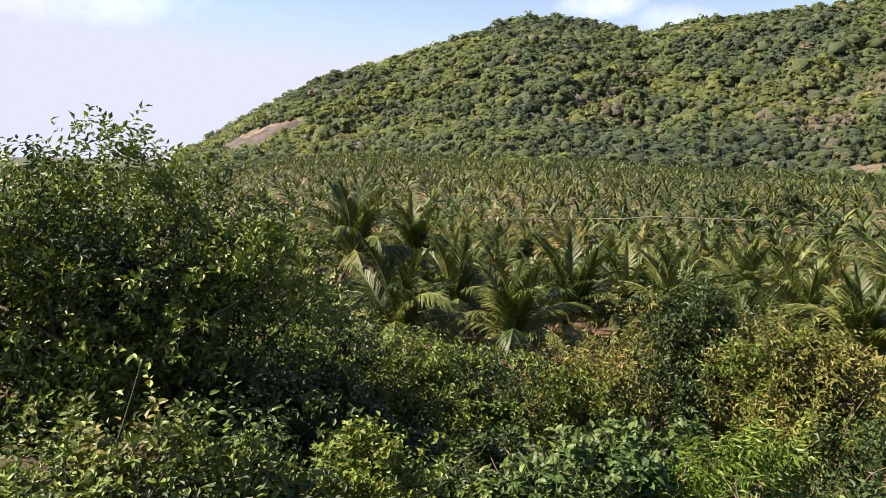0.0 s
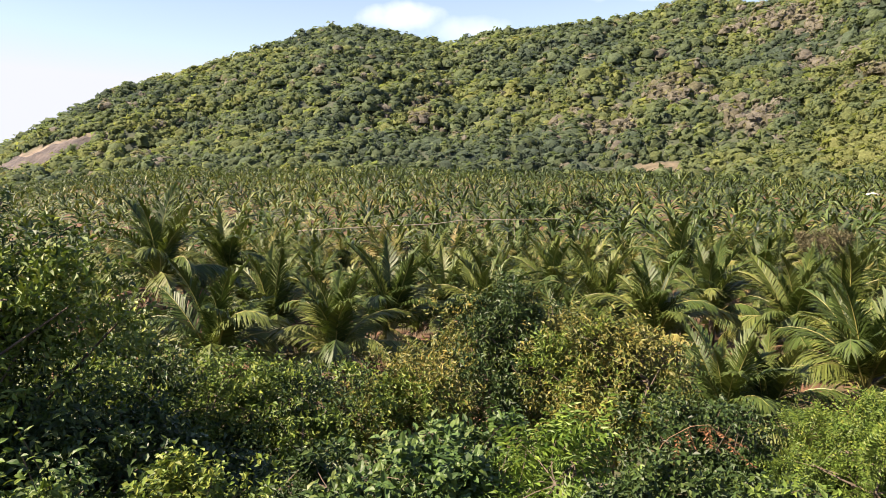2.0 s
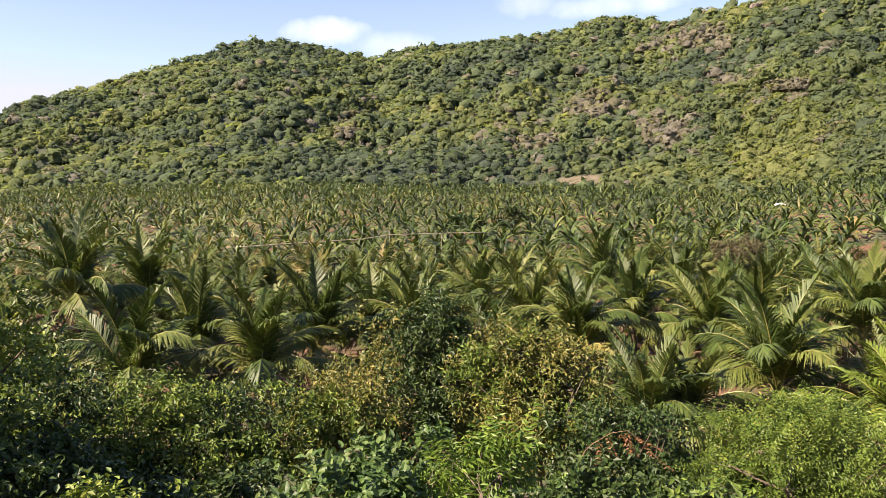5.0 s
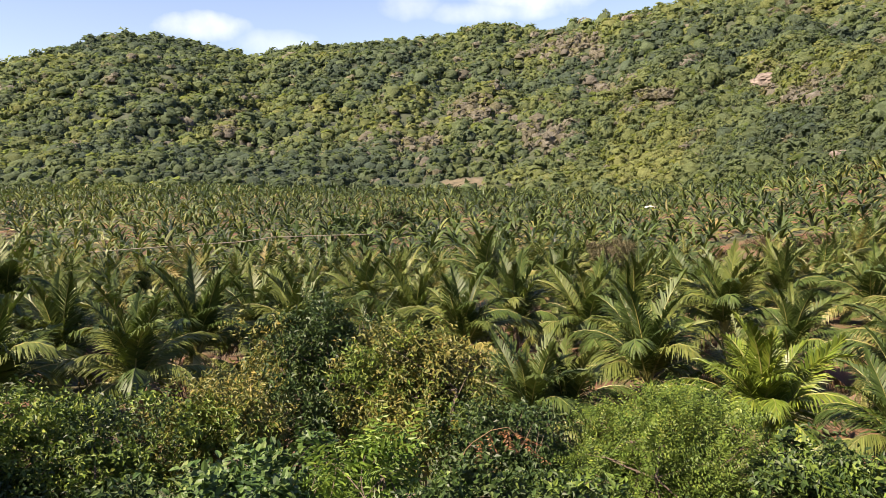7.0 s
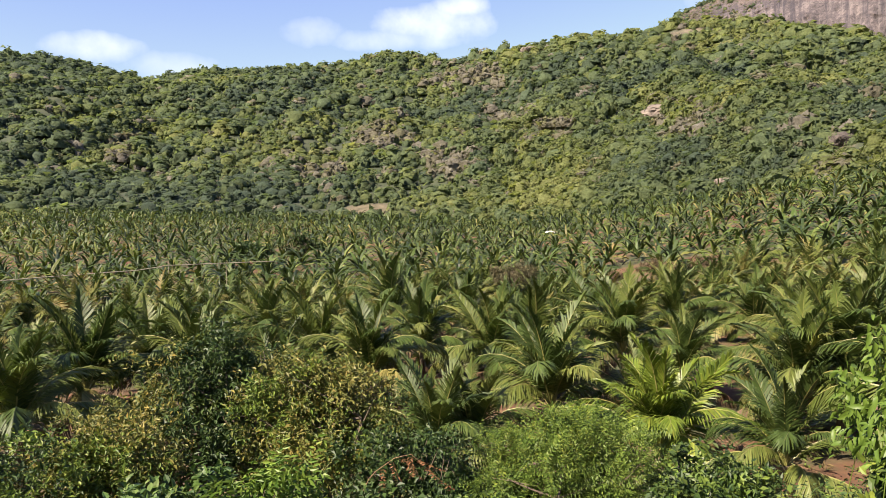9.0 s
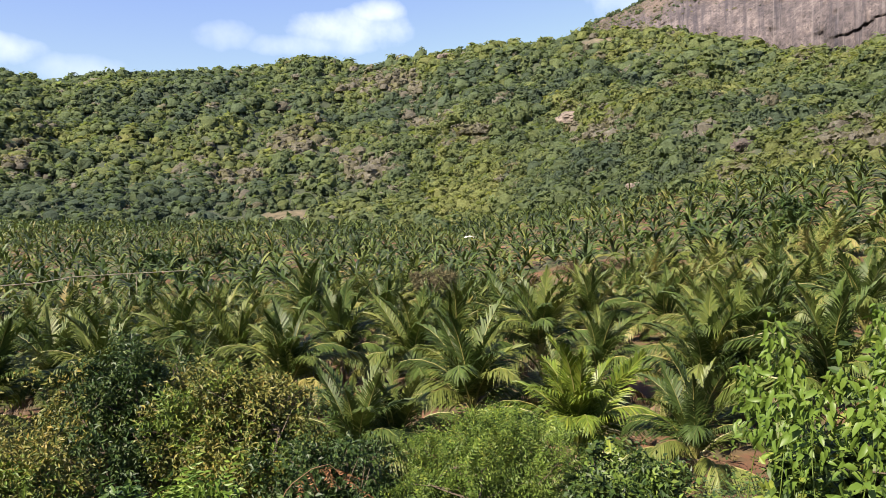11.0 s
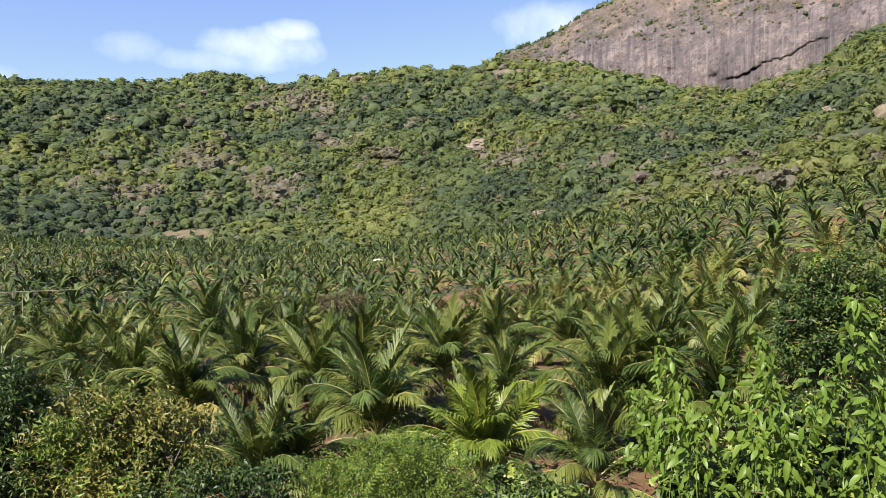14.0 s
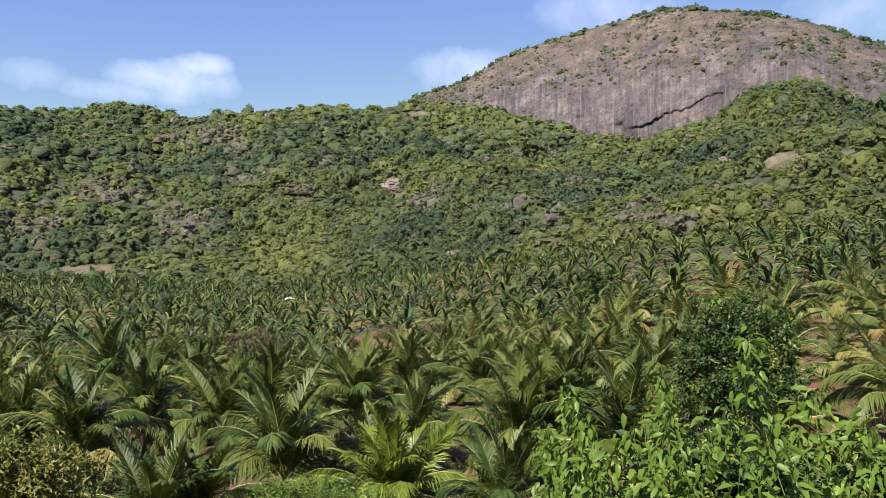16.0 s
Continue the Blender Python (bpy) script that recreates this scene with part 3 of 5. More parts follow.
def plant_forest():
    rng = np.random.default_rng(11)
    n, more = 55000, 7000
    b = np.concatenate([rng.uniform(-20, 92, n), rng.uniform(38, 92, more)])
    r = np.concatenate([np.sqrt(rng.uniform(150 ** 2, 1000 ** 2, n)), np.sqrt(rng.uniform(150 ** 2, 460 ** 2, more))])
    n += more
    foot, crest = np.interp(b, *FOOT.T), np.interp(b, *CREST.T)
    x, y = r * np.sin(np.radians(b)), r * np.cos(np.radians(b))
    keep = (r > foot - 6 + 5 * np.sin(b * 2.1)) & (r < crest + 14) & (np.interp(b, *RIDGE.T) > -0.1) & (rng.uniform(size=n) > bare_spots(x, y) * 1.1)
    keep &= rng.uniform(size=n) < np.interp(r, [150, 300, 480, 650, 900], [1.0, 1.0, 0.92, 0.86, 0.78])
    x, y, b, r = x[keep], y[keep], b[keep], r[keep]
    big = np.interp(r, [150, 400, 900], [0.68, 1.0, 1.55])
    size = rng.lognormal(1.12, 0.4, len(x)).clip(1.2, 7.0) * big
    tall = size ** np.interp(r, [400, 800], [0.94, 0.88]) * rng.uniform(0.82, 1.2, len(x)) * np.where((r > crest[keep] - 14) & (rng.uniform(size=len(x)) < 0.06), 1.5, 1.0)
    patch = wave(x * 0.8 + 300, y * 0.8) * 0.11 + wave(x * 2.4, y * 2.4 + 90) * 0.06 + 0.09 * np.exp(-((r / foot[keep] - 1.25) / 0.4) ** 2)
    # Farther trees lighter, left slopes bluer: haze put into the tint.
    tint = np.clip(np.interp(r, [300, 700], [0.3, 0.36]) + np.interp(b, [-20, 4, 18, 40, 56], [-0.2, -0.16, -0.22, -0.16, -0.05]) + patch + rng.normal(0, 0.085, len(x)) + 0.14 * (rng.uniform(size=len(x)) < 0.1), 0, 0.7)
    up = np.degrees(np.arctan2(land(x, y) - EYE, r))
    odds = np.full(len(x), 0.04)
    for b0, e0, wb, we in ((38.5, 9.6, 2.6, 0.9), (36.6, 3.2, 1.8, 1.0), (44.2, 5.9, 1.8, 0.6), (31, 5.2, 2.0, 0.9), (40.5, 6.6, 1.6, 0.7), (72, 3.6, 2.5, 0.8), (55, 5.8, 2.0, 0.8), (12.5, 4.0, 1.0, 1.3), (27, 2.8, 2.0, 0.5)):
        odds += 0.95 * np.exp(-((b - b0) / wb) ** 2 - ((up - e0) / we) ** 2)
    dry = rng.uniform(size=len(x)) < odds
    tint[dry] = rng.uniform(0.82, 1.0, dry.sum())
    label = "mixed green, yellow-green and leafless grey scrub forest on the hills"
    close = (r < 430) & (b > 38)
    for pick, plates, spread, seed in ((close, 70, (0.13, 0.27), 3), (~close, 22, (0.18, 0.37), 4)):
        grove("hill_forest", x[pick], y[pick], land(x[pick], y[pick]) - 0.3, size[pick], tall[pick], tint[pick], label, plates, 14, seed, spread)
    # growth on the dome
    n = 17000
    b, v = rng.uniform(52, 92, n), rng.uniform(0.0, 1.12, n)
    odds = smooth01((v - 0.46) / 0.3) * 1.0 + 0.7 * (v > 0.985) + 0.5 * smooth01((60 - b) / 5) + 0.25 * smooth01((b - 78) / 6)
    keep = rng.uniform(size=n) < odds * (0.45 + 0.4 * np.sin(b * 1.9 + v * 9) * np.sin(v * 23 + b))
    b, v = b[keep], v[keep]
    x, y, z = dome_point(b, v)
    size = rng.lognormal(0.0, 0.5, len(x)).clip(0.35, 3.6) * np.where(v > 0.97, 1.7, 0.9)
    grove("dome_scrub", x, y, z - 0.2, size, size * rng.uniform(0.7, 1.1, len(x)), np.where((rng.uniform(size=len(x)) < 0.65) & (v < 0.97), rng.uniform(0.78, 0.95, len(x)), np.clip(rng.normal(0.16, 0.12, len(x)), 0, 0.5)),
          "low green and dry scrub clinging to the granite dome", plates=8, seed=5)


plant_forest()


# ---- coconut palms ----
def frond(rng, length, pairs, lift, sag, blade, seg=9, split=2, stalk=True, twist=0.0, cup=0.35):
    """A feather leaf growing along +x from the origin; lift in degrees at its foot, sag in degrees over its length."""
    s = np.linspace(0, 1, seg)
    ang = np.radians(lift - sag * s ** 1.4)
    step = length / (seg - 1)
    px = np.concatenate([[0], np.cumsum(np.cos(ang[:-1]) * step)])
    pz = np.concatenate([[0], np.cumsum(np.sin(ang[:-1]) * step)])
    py = twist * s ** 2
    pts = np.stack([px, py, pz], 1)
    pile = Pile()
    if stalk:
        v, f = rod(pts, np.interp(s, [0, 0.15, 1], [0.055, 0.034, 0.006]) * length / 3.6, 3)
        pile.add(v, f, 1)
    q = np.linspace(0.16, 1.0, pairs)
    for sign in (-1, 1):
        u = np.clip(q + rng.normal(0, 0.006, pairs), 0.1, 1)
        pos = np.stack([np.interp(u, s, pts[:, k]) for k in range(3)], 1)
        a = np.interp(u, s, ang)
        t = np.stack([np.cos(a), 0 * a, np.sin(a)], 1)
        up = np.stack([-np.sin(a), 0 * a, np.cos(a)], 1)
        side = np.tile([0, sign, 0], (pairs, 1))
        open_ = np.radians(np.interp(u, [0.16, 0.6, 1.0], [54, 40, 14]) + rng.normal(0, 3.5, pairs))[:, None]
        vee = rng.normal(cup, 0.09, pairs)[:, None]
        way = unit(t * np.cos(open_) + side * np.sin(open_) + up * vee)
        ln = (blade * np.interp(u, [0.16, 0.35, 0.65, 0.9, 1.0], [0.62, 1.0, 0.95, 0.55, 0.36]) * rng.uniform(0.85, 1.1, pairs))[:, None]
        wd = blade * (0.046 if pairs > 40 else 0.08)
        wv = unit(t - way * (t * way).sum(1, keepdims=True)) * wd
        fall = np.array([0, 0, -1.0]) * ln
        if split == 2:
            mid = pos + way * ln * 0.55 - fall * -0.06
            tip = pos + way * ln * 0.96 + fall * rng.uniform(0.18, 0.45, (pairs, 1))
            v = np.stack([pos - wv * 0.5, pos + wv * 0.5, mid + wv * 0.55, mid - wv * 0.55, tip], 1)
            f = np.array([[0, 1, 2], [0, 2, 3], [3, 2, 4]])
        else:
            tip = pos + way * ln * 0.95 + fall * rng.uniform(0.3, 0.6, (pairs, 1))
            v = np.stack([pos - wv * 0.8, pos + wv * 0.8, tip], 1)
            f = np.array([[0, 1, 2]])
        pile.add(v.reshape(-1, 3), (f[None] + (np.arange(pairs) * v.shape[1])[:, None, None]).reshape(-1, 3), 0)
    return np.concatenate(pile.v), np.concatenate(pile.f), np.concatenate(pile.s)


RNG = np.random.default_rng(21)
# frond kinds from the upright spear to the hanging dry leaf: lift, sag
KINDS = ((86, 44), (78, 74), (68, 98), (54, 112), (36, 108), (14, 84), (-2, 62))
CUPS = (0.35, 0.2, -0.05, -0.25, -0.4, -0.45, -0.5)
TONES = (0.34, 0.3, 0.34, 0.38, 0.44, 0.56, 0.9)


def frond_meshes(tag, pairs, split, leafmat, each=2):
    out = []
    for k, (lift, sag) in enumerate(KINDS):
        for _ in range(each):
            v, f, s = frond(RNG, 4.5 * RNG.uniform(0.9, 1.05), pairs, lift, sag, 1.2, split=split, twist=RNG.normal(0, 0.3), cup=CUPS[k])
            tint = np.full(len(v), TONES[k] + 0.03 + RNG.normal(0, 0.06))
            pair = []
            for slot, name, mat in ((0, tag, FROND_DRY if k == 6 else leafmat), (1, "midrib", DRY_STEM if k == 6 else STALK)):
                used, again = np.unique(f[s == slot], return_inverse=True)
                pair.append(mesh_of(name, v[used], again.reshape(-1, 3), [mat], floats={"tint": tint[used]}))
            out.append(pair)
    return out


NEAR = frond_meshes("frond", 78, 2, FROND)
YOUNG = frond_meshes("frond", 78, 2, FROND_BRIGHT)


def palm_trunk(height, r0=0.2):
    z = np.linspace(-0.5, height, 9)
    lean = 0.1 * np.sin(z * 0.8)
    return rod(np.stack([lean - lean[-1], 0 * z, z], 1), r0 * (1.25 - 0.4 * (z - z[0]) / (z[-1] - z[0])) * (1 + 0.08 * np.cos(np.arange(9) * np.pi)), 8)


def near_palm(x, y, crown, scale=1.0, young=False, dry=2, label="", count=25, hang=0.72):
    """A palm with every frond a part of its own."""
    z = float(land(x, y))
    h = max(crown - z, 0.3)
    ob = thing("coconut_palm", label or "coconut palm with arching green fronds and a short brown trunk", "palm tree", "plantation palms", pose(x, y, z, 0, 0, RNG.uniform(0, 360)))
    v, f = palm_trunk(h)
    part("trunk", mesh_of("trunk", v, f, [PALM_BARK], smooth=True), ob)
    for i in range(count):
        k = min(int((i / (count - dry)) ** 1.25 * (4.0 if young else 5.4)), 5) if i < count - dry else 6
        blade, rib = (YOUNG if young and k < 4 else NEAR)[k * 2 + int(RNG.integers(0, 2))]
        fr = part("frond", blade, ob, "dry brown hanging frond" if k == 6 else "")
        part("midrib", rib, fr)
        fr.matrix_basis = pose(0, 0, h - 0.05 * k, RNG.normal(0, 8), 0, i * 137.5 + RNG.normal(0, 10)) @ Matrix.Scale(scale * RNG.uniform(0.85, 1.1) * (hang if k == 6 else 1.0), 4)
    return ob


# bearing, distance, height of the crown's heart in degrees, scale, kind
PALMS = ((52.0, 32, -16.2, 1.0, 1), (35.0, 31, -16.4, 0.8, 0), (38.0, 33, -16.0, 0.76, 2), (44.0, 38, -13.2, 1.05, 0), (42.5, 50, -10.2, 1.1, 0), (49.3, 52, -9.6, 1.1, 0),
         (39.5, 49, -10.6, 1.0, 2), (61.0, 40, -11.4, 1.0, 2), (64.0, 43, -10.4, 1.1, 0), (58.6, 64, -8.0, 1.0, 0), (69.5, 36, -11.6, 1.0, 0), (53.6, 46, -11.0, 0.9, 2), (60.6, 27.5, -15.6, 0.72, 2), (61.5, 56, -8.6, 1.0, 0),
         (-7.0, 56, -7.2, 1.3, 3), (31.8, 60, -8.0, 1.0, 3), (37.0, 66, -7.8, 1.0, 2), (-2.2, 62, -7.6, 1.15, 3), (-3.4, 42, -12.0, 1.15, 2), (5.6, 40, -12.2, 1.05, 0), (9.8, 46, -10.6, 1.1, 0), (0.8, 50, -10.4, 1.1, 0), (14.0, 52, -9.8, 1.0, 2),
         (17.5, 48, -10.4, 1.0, 0), (26.0, 48, -10.2, 1.05, 0), (30.0, 44, -11.0, 1.0, 0), (34.0, 52, -9.6, 1.0, 0), (22.5, 58, -9.0, 1.0, 0), (47.0, 62, -8.4, 1.0, 2), (53.0, 66, -7.8, 1.0, 0),
         (66.0, 60, -7.6, 1.0, 0), (71.5, 52, -7.4, 1.0, 0), (75.5, 44, -8.0, 1.0, 2), (80.2, 70, -4.6, 0.9, 2), (87.4, 48, -6.8, 1.0, 2))
taken = []
for b, r, e, k, sort in PALMS:
    x, y = r * math.sin(radians(b)), r * math.cos(radians(b))
    crown = EYE + r * math.tan(radians(e)) - (0.3 if sort == 3 else 1.3)
    near_palm(x, y, crown, k * 1.15, sort == 1, (2, 1, 3, 13)[sort], ("", "bright green young coconut palm with upright fronds", "coconut palm with yellowing fronds hanging low",
                                                              "tall old coconut palm with a skirt of dry fronds")[sort], 32 if sort == 3 else 25, 1.0 if sort == 3 else 0.72)
    taken.append((x, y))


def blade_frond(rng, length, lift, sag, seg, wide, droop, fold=True):
    """A far palm leaf: two folded sides falling from the rib (or one slanting blade, farther off), with a ragged edge."""
    s = np.linspace(0, 1, seg + 1)
    ang = np.radians(lift - sag * s ** 1.4)
    step = length / seg
    rib = np.stack([np.concatenate([[0], np.cumsum(np.cos(ang[:-1]) * step)]), 0 * s, np.concatenate([[0], np.cumsum(np.sin(ang[:-1]) * step)])], 1)
    out = np.interp(s, [0, 0.3, 0.75, 1], [0.25, 1.0, 0.8, 0.1])[:, None] * wide
    t = np.stack([np.cos(ang), 0 * ang, np.sin(ang)], 1)
    edge = [rib + np.array([0, sign, 0]) * out * jag * 0.8 + np.array([0, 0, -1.0]) * out * jag * droop + t * out * 0.45
            for sign, jag in ((q, rng.uniform(0.72, 1.25, (seg + 1, 1))) for q in (-1, 1))]
    n = seg + 1
    strips = ((0, n), (n * 2, 0)) if fold else ((0, n),)
    f = [q for a, c in strips for i in range(seg) for q in ([a + i, a + i + 1, c + i + 1], [a + i, c + i + 1, c + i])]
    return np.concatenate([rib, *edge] if fold else [edge[0] + [0, 0, 0.5 * wide], edge[1]]), np.array(f)


def far_crown(count, seg, rng, reach, fold=True):
    pile = Pile()
    for i in range(count):
        k = min(int(i / count * 6), 5)
        lift, sag = KINDS[k]
        v, f = blade_frond(rng, reach * rng.uniform(0.8, 1.1), lift - 4 + rng.normal(0, 9), 82 + 0.4 * sag, seg, rng.uniform(0.24, 0.36), -0.9 * CUPS[k] + 0.25, fold)
        m = np.array(pose(0, 0, 0, rng.normal(0, 10), 0, i * 137.5 + rng.normal(0, 14)).to_3x3())
        pile.add(v @ m.T, f, 0, TONES[k] - 0.07 + rng.normal(0, 0.15))
    return pile


def crown_mesh(pairs, count, split, seg, stalk, rng, reach=4.6, tone=0.0):
    pile = Pile()
    for i in range(count):
        k = min(int((i / count) ** 1.15 * 5.6), 5)
        lift, sag = KINDS[k]
        v, f, s = frond(rng, reach * rng.uniform(0.85, 1.1), pairs, lift + rng.normal(0, 6), sag, 1.15, seg, split, stalk, cup=CUPS[k])
        dry = TONES[k] + tone + rng.normal(0, 0.13)
        m = np.array(pose(0, 0, 0, rng.normal(0, 8), 0, i * 137.5 + rng.normal(0, 12)).to_3x3())
        v = v @ m.T
        for slot in (0, 1):
            if (s == slot).any():
                pile.add(v, f[s == slot], slot, dry)
    return pile


def plant_palms():
    rng = np.random.default_rng(8)
    step = 5.55
    gx, gy = np.meshgrid(np.arange(-110, 110) * step, np.arange(-110, 110) * step)
    c, s = math.cos(radians(17)), math.sin(radians(17))
    x, y = (gx * c - gy * s).ravel(), (gx * s + gy * c).ravel()
    x, y = x + rng.normal(0, 0.8, len(x)), y + rng.normal(0, 0.8, len(x))
    b, r = polar(x, y)
    d = x * math.sin(radians(28)) + y * math.cos(radians(28))
    keep = (b > -36) & (b < 96) & (d > 27) & (r > 40) & (r < np.interp(b, *FOOT.T) + 4) & (bare_spots(x, y) < 0.3) & (rng.uniform(size=len(x)) > 0.05)
    keep &= ~((np.abs(b - 49.8) < 1.4) & (r > 70) & (r < 128)) & ~((np.abs(b - 57) < 2.6) & (r < 58)) & ~((np.abs(b - 54.5) < 1.2) & (r > 90) & (r < 115))
    for px, py in taken:
        keep &= (x - px) ** 2 + (y - py) ** 2 > 4.4 ** 2
    x, y, b, r = x[keep], y[keep], b[keep], r[keep]
    order = np.argsort(r)
    x, y, b, r = x[order], y[order], b[order], r[order]
    z = land(x, y)
    trunk = rng.uniform(0.4, 1.3, len(x))
    # nearest: things of their own
    near = 200
    crowns = [crown_mesh(38, 18, 1, 6, True, rng, tone=0.05).mesh("crown", [FROND, STALK]) for _ in range(7)]
    drier = [crown_mesh(38, 18, 1, 6, True, rng, tone=0.17).mesh("crown", [FROND, STALK]) for _ in range(5)]
    trunks = []
    for h in (0.6, 0.9, 1.4):
        v, f = palm_trunk(h)
        trunks.append((h, mesh_of("trunk", v, f, [PALM_BARK], smooth=True)))
    for i in range(near):
        h, tm = trunks[int(rng.integers(0, 3))]
        ob = thing("coconut_palm", "coconut palm with arching green fronds and a short brown trunk", "palm tree", "plantation palms",
                   pose(x[i], y[i], z[i], 0, 0, rng.uniform(0, 360)))
        part("trunk", tm, ob)
        kin = drier if rng.uniform() < np.interp(b[i], [5, 30], [0.5, 0.15]) else crowns
        cr = part("crown", kin[int(rng.integers(0, len(kin)))], ob)
        cr.matrix_basis = pose(0, 0, h) @ Matrix.Scale(rng.uniform(0.85, 1.15), 4)
    # the rest of the plantation
    forms = [far_crown(15, 4, rng, 4.6) for _ in range(8)]
    thin = [far_crown(11, 3, rng, 4.7) for _ in range(8)]
    least = [far_crown(10, 3, rng, 4.8, False) for _ in range(8)]
    vs, fs, ts, n = [], [], [], 0
    for i in range(near, len(x)):
        form = (forms if r[i] < 150 else thin if r[i] < 270 else least)[int(rng.integers(0, 8))]
        v, f = np.concatenate(form.v), np.concatenate(form.f)
        a, k = rng.uniform(0, 6.283), rng.uniform(0.85, 1.15)
        ca, sa = math.cos(a) * k, math.sin(a) * k
        w = np.stack([v[:, 0] * ca - v[:, 1] * sa + x[i], v[:, 0] * sa + v[:, 1] * ca + y[i], v[:, 2] * k + z[i] + trunk[i]], 1)
        vs.append(w)
        ts.append(np.concatenate(form.t) + rng.normal(0, 0.07) + float(np.interp(b[i], [0, 30], [0.05, -0.02])) + 0.05 * wave(np.array(x[i] * 3), np.array(y[i] * 3)))
        fs.append(f + n)
        n += len(w)
    me = mesh_of("palm_plantation", np.concatenate(vs), np.concatenate(fs), [FROND], floats={"tint": np.concatenate(ts)}, smooth=False)
    tagged(new("palm_plantation", me), "dense rows of distant coconut palms with green and straw fronds", "palm trees", kind="stuff")


plant_palms()


def fallen_fronds():
    rng = np.random.default_rng(61)
    for i in range(38):
        b, r = rng.uniform(54.2, 60.8), rng.uniform(20, 40)
        x, y = r * math.sin(radians(b)), r * math.cos(radians(b))
        ob = thing("fallen_frond", "dry brown palm frond lying on red soil", "palm frond", "fallen fronds", pose(x, y, float(land(x, y)) + 0.12, 0, 12, rng.uniform(0, 360)))
        blade, rib = NEAR[12 + i % 2]
        fr = part("leaf_blade", blade, ob)
        part("midrib", rib, fr)
        k = rng.uniform(0.65, 1.0)
        fr.matrix_basis = pose(0, 0, 0.14, 0, -10, 0) @ Matrix.Diagonal((k, k, 0.2 * k, 1))


fallen_fronds()


def white_sheet():
    """A pale plastic sheet caught between the palms."""
    b, r = 43.9, 150.0
    x, y = r * math.sin(radians(b)), r * math.cos(radians(b))
    g = float(land(x, y))
    u, v = np.meshgrid(np.linspace(-1, 1, 12), np.linspace(-1, 1, 7), indexing="ij")
    top = EYE + r * math.tan(radians(-1.9)) - g
    p = np.stack([u * 0.95, v * 0.5 + 0.1 * np.sin(u * 4), top - 0.25 * u ** 2 - 0.2 * v ** 2 + 0.06 * np.sin(u * 7 + v * 3)], -1)
    i, j = np.meshgrid(np.arange(11), np.arange(6), indexing="ij")
    f = np.stack([i * 7 + j, (i + 1) * 7 + j, (i + 1) * 7 + j + 1, i * 7 + j + 1], -1).reshape(-1, 4)
    low = p.reshape(-1, 3) - [0, 0, 0.02]
    f = np.concatenate([f, f[:, ::-1] + 84])
    ob = thing("plastic_sheet", "white plastic sheet stretched over a thin post", "sheet", at=pose(x, y, g, 0, 0, -b + 12))
    part("sheet", mesh_of("sheet", np.concatenate([p.reshape(-1, 3), low]), f, [PALE], smooth=True), ob)
    part("post", mesh_of("post", *rod([(0, 0, -0.3), (0, 0, top * 0.5), (0, 0, top - 0.04)], (0.05, 0.045, 0.04), 8), [PALM_BARK]), ob)


white_sheet()


# ---- bushes on the bank ----
def spot(bearing, distance):
    return distance * math.sin(radians(bearing)), distance * math.cos(radians(bearing))


